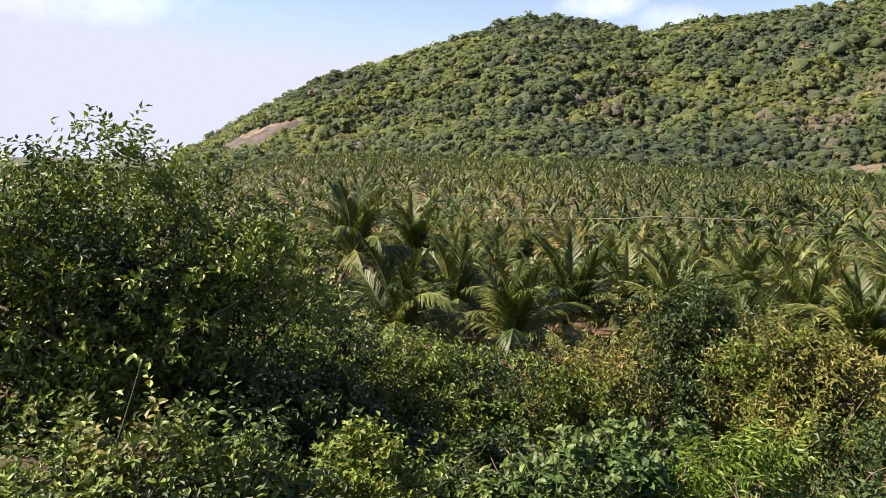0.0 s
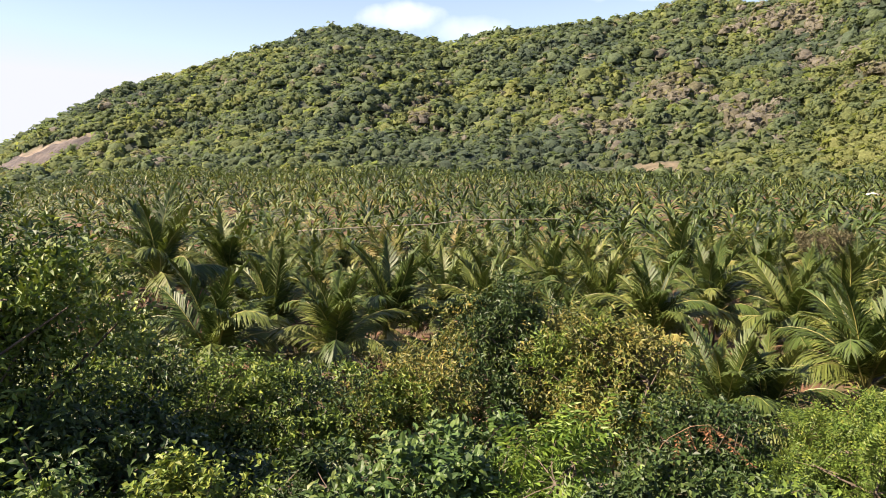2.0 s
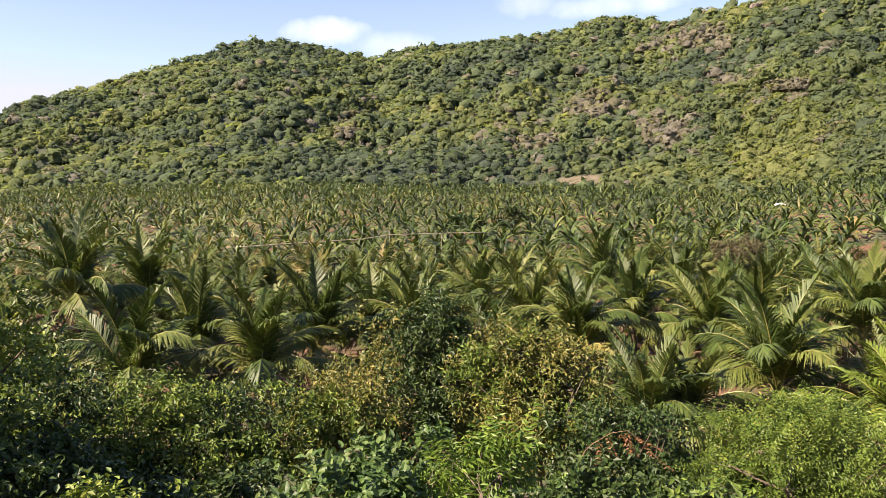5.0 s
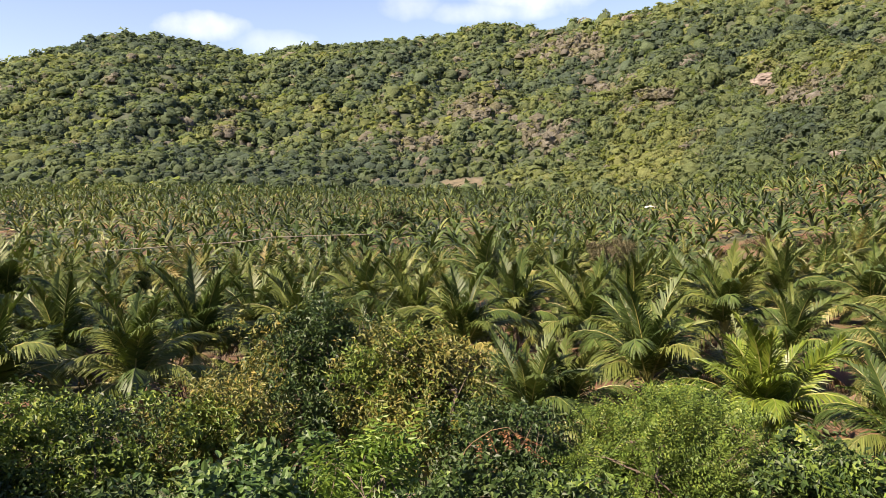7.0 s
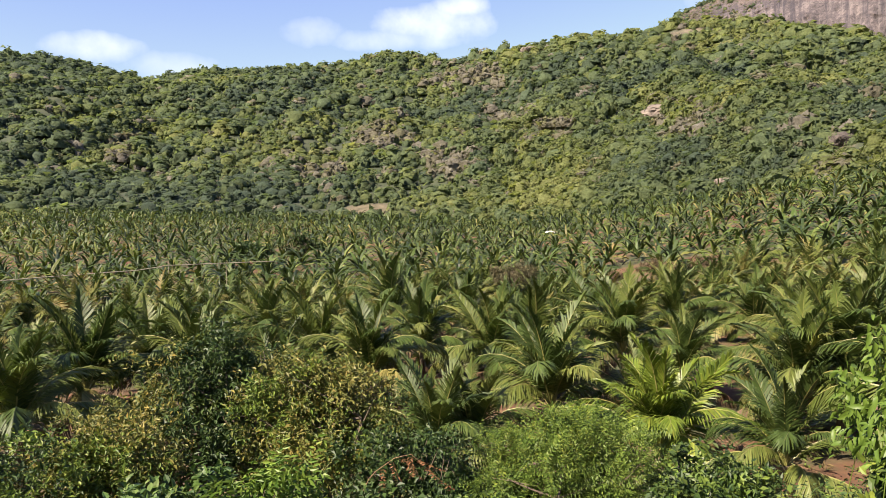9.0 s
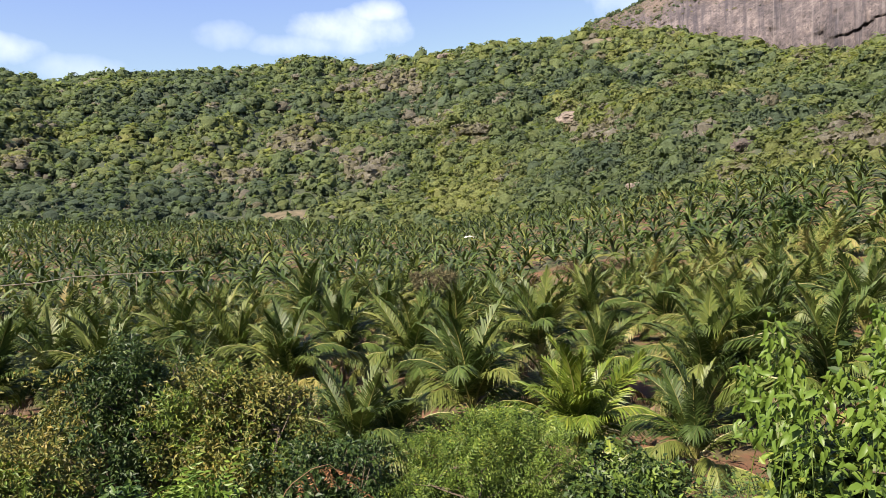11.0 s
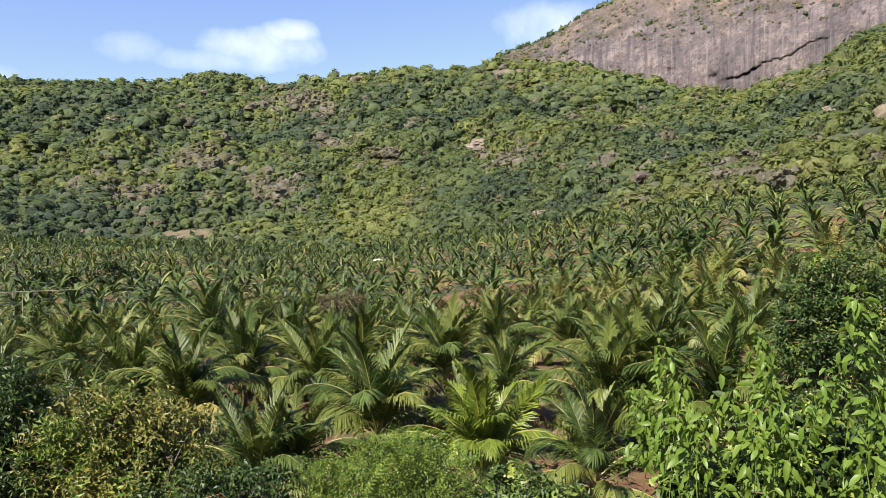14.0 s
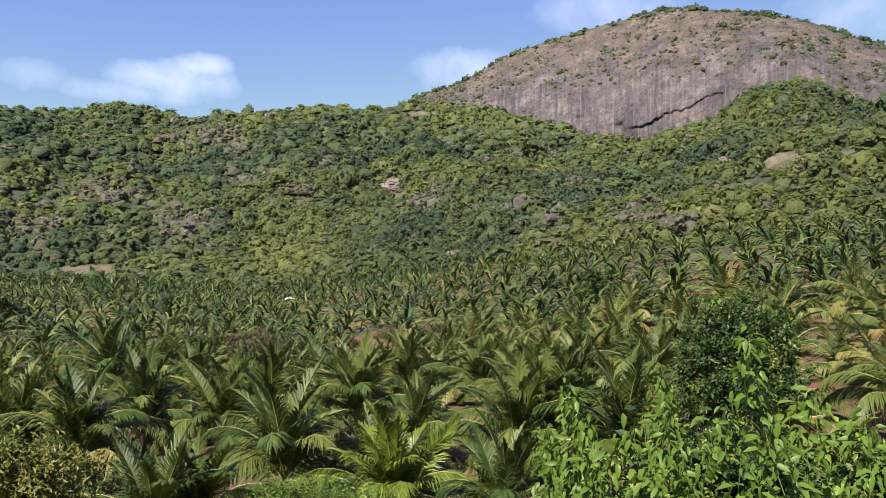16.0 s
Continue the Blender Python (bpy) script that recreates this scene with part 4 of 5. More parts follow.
def bush(name, label, category, bearing, distance, top, wide, leafmat, leaf=(0.06, 0.03), sprigs=1500, per=9, lobes=7, tall=None, sprig=0.3, full=False,
         seed=1, second=None, share=0.0, pinnate=False, shoots=0, gap=0.0, deep=None, rim=False):
    """A shrub: stems rising from the ground into lobes of leafy sprigs. top: height of its crown in degrees from the eye."""
    rng = np.random.default_rng(seed)
    sprigs = int(sprigs * 0.9)
    x, y = spot(bearing, distance)
    ground = float(land(x, y))
    z1 = EYE + distance * math.tan(radians(top))
    tall = tall or max(z1 - ground, 0.6)
    ob = thing(name, label, category, at=pose(x, y, ground))
    out = np.array([math.sin(radians(bearing)), math.cos(radians(bearing)), 0])
    across = np.array([out[1], -out[0], 0])
    deep = deep or wide * 0.8
    cz = z1 - ground - tall / 2
    lobe_c, lobe_r = [], []
    for i in range(lobes):
        a = 2 * np.pi * i / lobes + rng.uniform(-0.3, 0.3)
        q = 0.0 if i == 0 else rng.uniform(0.4, 0.66)
        c = across * math.cos(a) * wide * q + out * math.sin(a) * deep * q + np.array([0, 0, cz + (0.17 * tall if i == 0 else rng.uniform(-0.28, 0.16) * tall)])
        lobe_c.append(c)
        lobe_r.append(np.array([wide, deep, tall / 2]) * rng.uniform(0.42, 0.58))
    lobe_c, lobe_r = np.array(lobe_c), np.array(lobe_r)
    odds = np.full(lobes, 1.0)
    odds[0] = 2.2
    # sprigs gather in tufts on the lobes' outsides; a quarter fill the inside
    tufts = max(12, sprigs // 14)
    home = rng.integers(0, tufts, sprigs)
    which = rng.choice(lobes, tufts, p=odds / odds.sum())[home]
    far = rng.uniform(0.62, 1.04, tufts)[home][:, None]
    d = unit(unit(rng.normal(size=(tufts, 3)) + [0, 0, 0.25] - out * 0.25)[home] + rng.normal(size=(sprigs, 3)) * 0.15)
    inner = rng.uniform(size=(sprigs, 1)) < 0.3
    d = np.where(inner, unit(rng.normal(size=(sprigs, 3))), d)
    radial = np.where(inner, rng.uniform(0.1, 0.75, (sprigs, 1)), far + rng.normal(0, 0.07, (sprigs, 1)))
    p = lobe_c[which] + (across * (d[:, :1] * lobe_r[which][:, :1]) + out * (d[:, 1:2] * lobe_r[which][:, 1:2]) + np.array([0, 0, 1]) * (d[:, 2:] * lobe_r[which][:, 2:])) * radial
    if gap:
        keep = np.sin(p[:, 0] * 3.1 + p[:, 2] * 2.3) * np.sin(p[:, 1] * 2.7 + p[:, 2] * 1.7) > -1 + gap
        p, d = p[keep], d[keep]
    grow = unit(d * [1, 1, 0.5] + rng.normal(size=d.shape) * 0.5 + [0, 0, 0.35])
    if shoots:
        a = rng.uniform(0, 2 * np.pi, shoots)
        base = lobe_c[rng.integers(0, lobes, shoots)] + np.array([0, 0, 1]) * lobe_r[:1, 2:] * 0.7
        for b0 in base:
            hgt = rng.uniform(0.3, 0.75) * min(tall, 1.6) * 0.42
            steps = int(max(3, hgt / (sprig * 0.3)))
            bend = rng.normal(0, 0.12, 3)
            q = np.linspace(0, 1, steps)[:, None]
            p = np.concatenate([p, b0 + np.array([0, 0, 1]) * hgt * q + bend * q ** 2])
            grow = np.concatenate([grow, unit(rng.normal(size=(steps, 3)) * 0.6 + [0, 0, 0.9])])
    low = p[:, 2] < 0.04
    p, grow = p[~low], grow[~low]
    n = len(p)
    ln = sprig * rng.uniform(0.6, 1.3, n)
    t = (np.arange(per) + 0.5) / per
    pos = (p[:, None] + grow[:, None] * (t[None, :, None] - 0.5) * ln[:, None, None]).reshape(-1, 3)
    g = np.repeat(grow, per, 0)
    s = unit(np.cross(g, rng.normal(size=(n, 3)).repeat(per, 0)))
    if pinnate:
        sgn = np.tile(np.where(np.arange(per) % 2 == 0, 1.0, -1.0), n)[:, None]
        way = unit(s * sgn + g * 0.35 + rng.normal(size=g.shape) * 0.08)
        up = np.cross(g, s) + rng.normal(size=g.shape) * 0.1
        up = np.where(up[:, 2:] < 0, -up, up)
    else:
        turn = (np.tile(np.arange(per) * 2.4, n) + rng.uniform(0, 6.28, n).repeat(per))[:, None]
        s2 = np.cross(g, s)
        way = unit(s * np.cos(turn) + s2 * np.sin(turn) + g * 0.55 + rng.normal(size=g.shape) * 0.25)
        up = np.array([0, 0, 1.0]) + rng.normal(size=g.shape) * 0.45 - out * 0.15
    k = rng.uniform(0.65, 1.2, len(pos))
    wide_leaf = 1.12 if distance < 9 and not pinnate else 1.0
    v, f = leaves(pos, way, up, leaf[0] * k * 1.25 * wide_leaf, leaf[1] * k * 1.4 * wide_leaf, full, rng.uniform(0.05, 0.35, (len(pos), 1)))
    mats, slots = [leafmat], None
    if second:
        lobed = rng.uniform(size=n).repeat(per) * 0.5 + 0.5 * (0.5 + 0.5 * np.sin(pos[:, 0] * 2.1 + seed) * np.sin(pos[:, 2] * 2.6 + pos[:, 1]))
        if rim:
            lobed = 0.45 * rng.uniform(size=n).repeat(per) + np.abs(pos @ across) / wide
        mats.append(second)
        slots = np.repeat((lobed > np.quantile(lobed, 1 - share)).astype(int), len(f) // len(pos))
    part("foliage", mesh_of("foliage", v, f, mats, slots), ob, kind="stuff")
    for i in range(lobes):
        pile = Pile()
        a = np.array([0, 0, -0.15]) + rng.normal(0, 0.06, 3) * [1, 1, 0]
        b = lobe_c[i] + rng.normal(0, 0.1, 3)
        mid = a * 0.45 + b * 0.55 + rng.normal(0, 0.12, 3) * wide * 0.5 - np.array([0, 0, 0.08]) * tall
        q = np.linspace(0, 1, 8)[:, None]
        pile.add(*rod(a * (1 - q) ** 2 + 2 * mid * q * (1 - q) + b * q ** 2, np.linspace(0.028, 0.012, 8) * max(0.5, tall / 2.2)))
        for j in np.flatnonzero(rng.uniform(size=n) < min(1, 9 * lobes / n) / lobes):
            q = np.linspace(0, 1, 5)[:, None]
            m2 = (b + p[j]) / 2 + rng.normal(0, 0.05, 3) * wide
            pile.add(*rod(b * (1 - q) ** 2 + 2 * m2 * q * (1 - q) + p[j] * q ** 2, np.linspace(0.011, 0.004, 5) * max(0.5, tall / 2.2), 4))
        part("stem", pile.mesh("stem", [BARK]), ob)
    return ob


BUSHES = (
    dict(name="tree", label="large dark green bushy tree shading the bank", category="tree", bearing=-24.2, distance=8.6, top=3.1, wide=2.55, leafmat=LEAF_DARK, leaf=(0.064, 0.028), sprigs=6200, per=10,
         lobes=12, sprig=0.3, seed=1, shoots=5, second=LEAF_GREEN, share=0.7, tall=4.6),
    dict(name="shrub", label="dense green shrub with small leaves", category="shrub", bearing=-1.5, distance=12.0, top=-11.6, wide=2.7, leafmat=LEAF_GREEN, leaf=(0.08, 0.032), sprigs=3800, per=8, lobes=11,
         sprig=0.34, seed=2, second=LEAF_DARK, share=0.25, tall=3.2),
    dict(name="tree", label="small tree with dark leaves browning at the edges", category="tree", bearing=19.0, distance=14.0, top=-6.7, wide=2.3, leafmat=LEAF_DARK, leaf=(0.09, 0.034), sprigs=3300, per=8, lobes=11,
         sprig=0.36, seed=3, second=LEAF_YELLOW, share=0.36, tall=4.2, rim=True),
    dict(name="shrub", label="yellowing shrub with small withering leaves", category="shrub", bearing=27.2, distance=12.5, top=-9.4, wide=1.45, leafmat=LEAF_YELLOW, leaf=(0.085, 0.03), sprigs=2900, per=8, lobes=9,
         sprig=0.34, seed=4, second=LEAF_GREEN, share=0.3, tall=3.4),
    dict(name="shrub", label="yellow-green shrub between darker ones", category="shrub", bearing=11.0, distance=12.5, top=-12.6, wide=1.5, leafmat=LEAF_YELLOW, leaf=(0.08, 0.028), sprigs=1800, per=8, lobes=8,
         sprig=0.3, seed=5, tall=2.4, second=LEAF_GREEN, share=0.4),
    dict(name="shrub", label="pale green feathery shrub with fine leaflets", category="shrub", bearing=46.0, distance=10.5, top=-13.7, wide=1.5, leafmat=LEAF_LIGHT, leaf=(0.05, 0.018), sprigs=3800, per=16, lobes=14,
         sprig=0.42, seed=6, pinnate=True, tall=2.8, shoots=24, second=LEAF_GREEN, share=0.25),
    dict(name="shrub", label="dark green shrub under the palms", category="shrub", bearing=34.5, distance=11.0, top=-16.0, wide=1.7, leafmat=LEAF_DARK, leaf=(0.075, 0.032), sprigs=1800, per=8, lobes=8, sprig=0.32, seed=7, tall=2.4),
    dict(name="shrub", label="dark green shrub beside the feathery one", category="shrub", bearing=56.0, distance=10.0, top=-17.0, wide=1.2, leafmat=LEAF_DARK, leaf=(0.085, 0.036), sprigs=1400, per=8, lobes=7, sprig=0.3, seed=8,
         second=LEAF_LIGHT, share=0.4, tall=2.0),
    dict(name="shrub", label="broad-leaved shrub with pale glossy leaves", category="shrub", bearing=13.0, distance=6.6, top=-18.4, wide=1.2, leafmat=LEAF_BROAD, leaf=(0.068, 0.034), sprigs=950, per=8, lobes=9, sprig=0.26, seed=9,
         full=True, tall=1.2, shoots=7),
    dict(name="shrub", label="bright green shrub with long feather-shaped leaves", category="shrub", bearing=24.2, distance=6.2, top=-18.0, wide=0.95, leafmat=LEAF_VINE, leaf=(0.07, 0.02), sprigs=560, per=14, lobes=8, sprig=0.42,
         seed=10, pinnate=True, tall=1.3, shoots=5),
    dict(name="shrub", label="low dark shrub on the bank", category="shrub", bearing=4.0, distance=6.8, top=-20.5, wide=0.9, leafmat=LEAF_DARK, leaf=(0.055, 0.026), sprigs=900, per=8, lobes=7, sprig=0.26, seed=11, tall=1.3),
    dict(name="shrub", label="green shrub with small oval leaves", category="shrub", bearing=-5.0, distance=5.6, top=-19.4, wide=0.8, leafmat=LEAF_GREEN, leaf=(0.045, 0.022), sprigs=1300, per=9, lobes=8, sprig=0.24, seed=12, tall=1.5,
         shoots=8),
    dict(name="shrub", label="tangled shrub with mixed green and pale leaves", category="shrub", bearing=-15.5, distance=5.6, top=-18.2, wide=0.85, leafmat=LEAF_GREEN, leaf=(0.05, 0.024), sprigs=1300, per=8, lobes=9, sprig=0.28,
         seed=13, tall=1.9, shoots=10, second=LEAF_BROAD, share=0.25, full=True, gap=0.3),
    dict(name="shrub", label="leafy shrub with yellow-green tips", category="shrub", bearing=-27.0, distance=5.4, top=-15.8, wide=0.95, leafmat=LEAF_GREEN, leaf=(0.05, 0.024), sprigs=1400, per=8, lobes=9, sprig=0.28, seed=14,
         tall=2.0, shoots=10, second=LEAF_YELLOW, share=0.2, full=True, gap=0.3),
    # Leaf colour darkened to stand for the shaded hollow here.
    dict(name="shrub", label="low green shrub at the bank's edge", category="shrub", bearing=31.6, distance=5.3, top=-20.6, wide=0.6, leafmat=LEAF_DARK, leaf=(0.05, 0.024), sprigs=700, per=8, lobes=6, sprig=0.24, seed=15, tall=1.0),
    # Dark leaves here paint in the shaded gaps behind the climbing leaves.
    dict(name="shrub", label="dense green shrub under the climbing shoots", category="shrub", bearing=80.0, distance=4.7, top=-10.2, wide=0.95, leafmat=LEAF_DARK, leaf=(0.062, 0.028), sprigs=1200, per=8, lobes=8, sprig=0.3,
         seed=16, tall=1.6, second=LEAF_GREEN, share=0.4, full=True, shoots=6),
    # Same dark leaf colour, in place of shade between the shoots.
    dict(name="shrub", label="dense green shrub under the climbing shoots", category="shrub", bearing=74.0, distance=5.0, top=-12.6, wide=0.8, leafmat=LEAF_DARK, leaf=(0.062, 0.028), sprigs=1200, per=8, lobes=8, sprig=0.3,
         seed=17, tall=1.4, second=LEAF_GREEN, share=0.4, full=True, shoots=6),
    dict(name="shrub", label="bushy green shrub at the foot of the dark tree", category="shrub", bearing=85.5, distance=8.0, top=-8.2, wide=1.2, leafmat=LEAF_GREEN, leaf=(0.075, 0.034), sprigs=1300, per=8, lobes=7, sprig=0.3,
         seed=23, tall=2.4),
    # Dark leaf colour stands in for the big tree's shade.
    dict(name="shrub", label="creeper-covered shrub, tree shade put into its dark leaves", category="shrub", bearing=-8.0, distance=8.2, top=-16.5, wide=1.5, leafmat=LEAF_DARK, leaf=(0.07, 0.034), sprigs=1700, per=8, lobes=8, sprig=0.3, seed=24, tall=2.0),
    dict(name="shrub", label="dense green shrub joining the big tree and the lower bushes", category="shrub", bearing=-10.0, distance=11.0, top=-9.6, wide=1.7, leafmat=LEAF_GREEN, leaf=(0.075, 0.032), sprigs=2200, per=8,
         lobes=9, sprig=0.32, seed=28, tall=3.2, second=LEAF_DARK, share=0.55),
    dict(name="shrub", label="dark leafy shrub under the big tree", category="shrub", bearing=-14.0, distance=7.4, top=-14.2, wide=1.3, leafmat=LEAF_DARK, leaf=(0.065, 0.03), sprigs=1500, per=8, lobes=8, sprig=0.28, seed=27, tall=2.0),
    # Mostly dark leaves: the hollow's shade is put into their colour.
    dict(name="shrub", label="green shrub with yellow-green tips", category="shrub", bearing=40.0, distance=7.6, top=-20.0, wide=1.1, leafmat=LEAF_DARK, leaf=(0.065, 0.03), sprigs=1000, per=8, lobes=7, sprig=0.26, seed=25, tall=1.5,
         second=LEAF_LIGHT, share=0.4),
    dict(name="shrub", label="green shrub with small glossy leaves", category="shrub", bearing=53.0, distance=7.6, top=-21.6, wide=0.9, leafmat=LEAF_GREEN, leaf=(0.065, 0.03), sprigs=900, per=8, lobes=7, sprig=0.26, seed=26, tall=1.4,
         second=LEAF_DARK, share=0.5),
    dict(name="shrub", label="dark green bushy tree behind the climbing shrubs", category="tree", bearing=77.2, distance=22.0, top=-0.2, wide=1.9, leafmat=LEAF_DARK, leaf=(0.11, 0.055), sprigs=2500, per=8, lobes=10, sprig=0.4, seed=18,
         tall=5.6, second=LEAF_GREEN, share=0.2),
    dict(name="tree", label="round dark green tree among the palms", category="tree", bearing=67.2, distance=118.0, top=0.4, wide=4.6, leafmat=LEAF_DARK, leaf=(0.55, 0.3), sprigs=420, per=6, lobes=8, sprig=1.6, seed=19, tall=7.0),
    dict(name="tree", label="grey-green thin scrub tree among the palms", category="tree", bearing=41.6, distance=82.0, top=-3.9, wide=3.2, leafmat=LEAF_GREY, leaf=(0.22, 0.08), sprigs=900, per=7, lobes=7, sprig=0.9, seed=20, tall=4.4),
    dict(name="shrub", label="withered brown scrub on the red soil between palms", category="shrub", bearing=48.6, distance=92.0, top=-4.9, wide=2.6, leafmat=LEAF_WITHERED, leaf=(0.24, 0.09), sprigs=420, per=7,
         lobes=7, sprig=0.8, seed=51, tall=2.6, second=LEAF_GREY, share=0.4),
    dict(name="shrub", label="withered brown scrub on the red soil between palms", category="shrub", bearing=51.8, distance=104.0, top=-3.9, wide=3.4, leafmat=LEAF_WITHERED, leaf=(0.26, 0.1), sprigs=520, per=7,
         lobes=8, sprig=0.9, seed=52, tall=2.8, second=LEAF_GREY, share=0.3),
    dict(name="shrub", label="withered brown scrub on the red soil between palms", category="shrub", bearing=55.4, distance=98.0, top=-3.9, wide=2.8, leafmat=LEAF_WITHERED, leaf=(0.25, 0.1), sprigs=420, per=7,
         lobes=7, sprig=0.9, seed=53, tall=2.6, second=LEAF_GREY, share=0.4),
    dict(name="shrub", label="grey-brown dry scrub at the plantation's edge", category="shrub", bearing=58.6, distance=215.0, top=0.9, wide=6.0, leafmat=LEAF_WITHERED, leaf=(0.6, 0.22), sprigs=420, per=7,
         lobes=8, sprig=1.8, seed=54, tall=5.0, second=LEAF_GREY, share=0.5),
    dict(name="tree", label="dark broad tree with pale flecks among the palms", category="tree", bearing=25.0, distance=155.0, top=-1.5, wide=4.4, leafmat=LEAF_DARK, leaf=(0.55, 0.28), sprigs=380, per=6, lobes=7, sprig=1.6,
         seed=22, tall=5.5, second=LEAF_GREY, share=0.25),
    dict(name="tree", label="dark broad tree among the palms", category="tree", bearing=21.4, distance=150.0, top=-2.1, wide=4.6, leafmat=LEAF_DARK, leaf=(0.6, 0.3), sprigs=380, per=6, lobes=7, sprig=1.6, seed=21, tall=5.5),
)
for row in BUSHES:
    bush(**row)


# ---- climbing shoots with large leaves ----
def blade_mesh(rng):
    v, f = leaves(np.zeros((1, 3)), np.array([[1.0, 0, 0]]), np.array([[0, 0, 1.0]]), np.array([1.0]), np.array([0.41]), True, np.array([[rng.uniform(0.2, 0.55)]]))
    return mesh_of("leaf", v, f, [LEAF_VINE], smooth=True)


def climber(shoots, count, seed, label):
    """Shoots twining upward, each with many drooping leaves. shoots: bearing, distance, height of its tip in degrees, length, spread."""
    rng = np.random.default_rng(seed)
    shapes = [blade_mesh(rng) for _ in range(5)]
    x0, y0 = spot(shoots[0][0], shoots[0][1])
    g = float(land(x0, y0))
    ob = thing("climbing_shrub", label, "shrub", "climbing shrubs", pose(x0, y0, g))
    for b, r, e, ln, spread in shoots:
        x, y = spot(b, r)
        tip = np.array([x - x0, y - y0, EYE + r * math.tan(radians(e)) - g])
        fx, fy = x + rng.normal(0, 0.22), y + rng.normal(0, 0.22)
        foot = np.array([fx - x0, fy - y0, float(land(fx, fy)) - g - 0.1])
        q = np.linspace(0, 1, 14)[:, None]
        sway = np.concatenate([np.sin(q * 7 + b) * 0.07, np.cos(q * 6 + b) * 0.07, 0 * q], 1) * q
        path = foot * (1 - q) + tip * q + sway
        part("stem", mesh_of("stem", *rod(path, np.linspace(0.0045, 0.002, 14), 5), [LEAF_GREEN]), ob)
        long = np.linalg.norm(tip - foot)
        for i in range(count):
            u = 1 - (rng.uniform(0, 1) ** 1.25) * min(1, ln / long)
            p = np.array([np.interp(u, q[:, 0], path[:, k]) for k in range(3)])
            a = rng.uniform(0, 360)
            wide = spread * (0.35 + 0.65 * min(1, (1 - u) * long / 0.45)) * rng.uniform(0.1, 1) ** 0.6
            p = p + np.array([math.cos(radians(a)) * wide, math.sin(radians(a)) * wide, rng.normal(0, 0.04)])
            leaf = part("leaf", shapes[int(rng.integers(0, 5))], ob)
            leaf.matrix_basis = pose(*p, rng.normal(0, 40), rng.uniform(-15, 75), a + rng.normal(0, 60)) @ Matrix.Scale(rng.uniform(0.045, 0.085), 4)
    return ob


for seed, label, shoots in (
        (41, "climbing shrub with slender shoots of drooping bright green leaves", ((67.0, 4.6, -8.2, 0.55, 0.12), (65.0, 4.8, -11.2, 0.45, 0.16), (69.2, 4.4, -10.8, 0.45, 0.16))),
        (42, "climbing shrub with large glossy leaves hanging in tiers", ((73.6, 4.3, -7.0, 0.55, 0.12), (71.6, 4.2, -10.8, 0.45, 0.17), (75.2, 4.1, -10.0, 0.45, 0.16))),
        (43, "tall climbing shrub with a tuft of bright leaves at its tip", ((79.0, 4.1, -4.0, 0.62, 0.11), (80.2, 4.3, -6.8, 0.5, 0.14), (77.6, 4.1, -10.0, 0.5, 0.18))),
        (44, "leafy climbing shrub with bright green leaves", ((83.6, 4.0, -8.2, 0.5, 0.17), (81.8, 3.8, -10.6, 0.45, 0.2), (86.6, 4.0, -9.2, 0.5, 0.2))),
        (45, "low climbing shrub with drooping leaves", ((66.0, 5.0, -13.2, 0.35, 0.18), (68.6, 4.2, -12.8, 0.35, 0.2), (70.4, 3.9, -13.0, 0.4, 0.22))),
        (46, "low climbing shrub with glossy leaves", ((73.4, 3.8, -13.0, 0.4, 0.22), (76.6, 3.8, -12.6, 0.4, 0.22), (79.6, 3.6, -13.2, 0.4, 0.24)))):
    climber(shoots, 100, seed, label)


# ---- a dead fern-like twig ----
def dead_twig():
    rng = np.random.default_rng(51)
    x, y = spot(33.0, 5.4)
    g = float(land(x, y))
    ob = thing("dead_twig", "withered rust-brown compound leaf hanging from a bare twig", "twig", at=pose(x, y, g))
    top = EYE + 5.4 * math.tan(radians(-18.4)) - g
    side = np.array([math.cos(radians(33)), -math.sin(radians(33)), 0])
    q = np.linspace(0, 1, 14)[:, None]
    over = np.interp(q, [0, 0.25, 0.5, 0.7, 0.85, 1], [-0.3, -0.28, -0.18, 0.0, 0.12, 0.22])
    rise = np.interp(q, [0, 0.25, 0.5, 0.7, 0.85, 1], [-0.08, top - 0.34, top - 0.14, top - 0.02, top, top - 0.1])
    path = side * over + np.array([0, 0, 1.0]) * rise
    part("twig", mesh_of("twig", *rod(path, np.linspace(0.0045, 0.0018, 14), 5), [DRY_STEM]), ob)
    for k in range(6):
        u = 0.6 + 0.075 * k
        p = np.array([np.interp(u, q[:, 0], path[:, i]) for i in range(3)])
        n = 9
        t = np.linspace(0.1, 1, n)[:, None]
        hang = unit(side * rng.normal(0.3, 0.35) + np.array([0, 0, -1.0]) + rng.normal(0, 0.2, 3))
        pos = np.repeat(p + hang * t * rng.uniform(0.1, 0.26) + side * rng.normal(0.03, 0.05) * t ** 2, 2, 0)
        way = np.tile(side, (2 * n, 1)) * np.where(np.arange(2 * n) % 2, 1, -1)[:, None] * 0.9 + hang * 0.7 + rng.normal(0, 0.25, (2 * n, 3))
        v, f = leaves(pos, way, np.array([0.2, -1, 0.3]) + rng.normal(0, 0.3, (2 * n, 3)), rng.uniform(0.025, 0.045, 2 * n), 0.016, False, 0.25)
        part("leaflet_spray", mesh_of("leaflet_spray", v, f, [LEAF_RED]), ob, kind="stuff")


dead_twig()

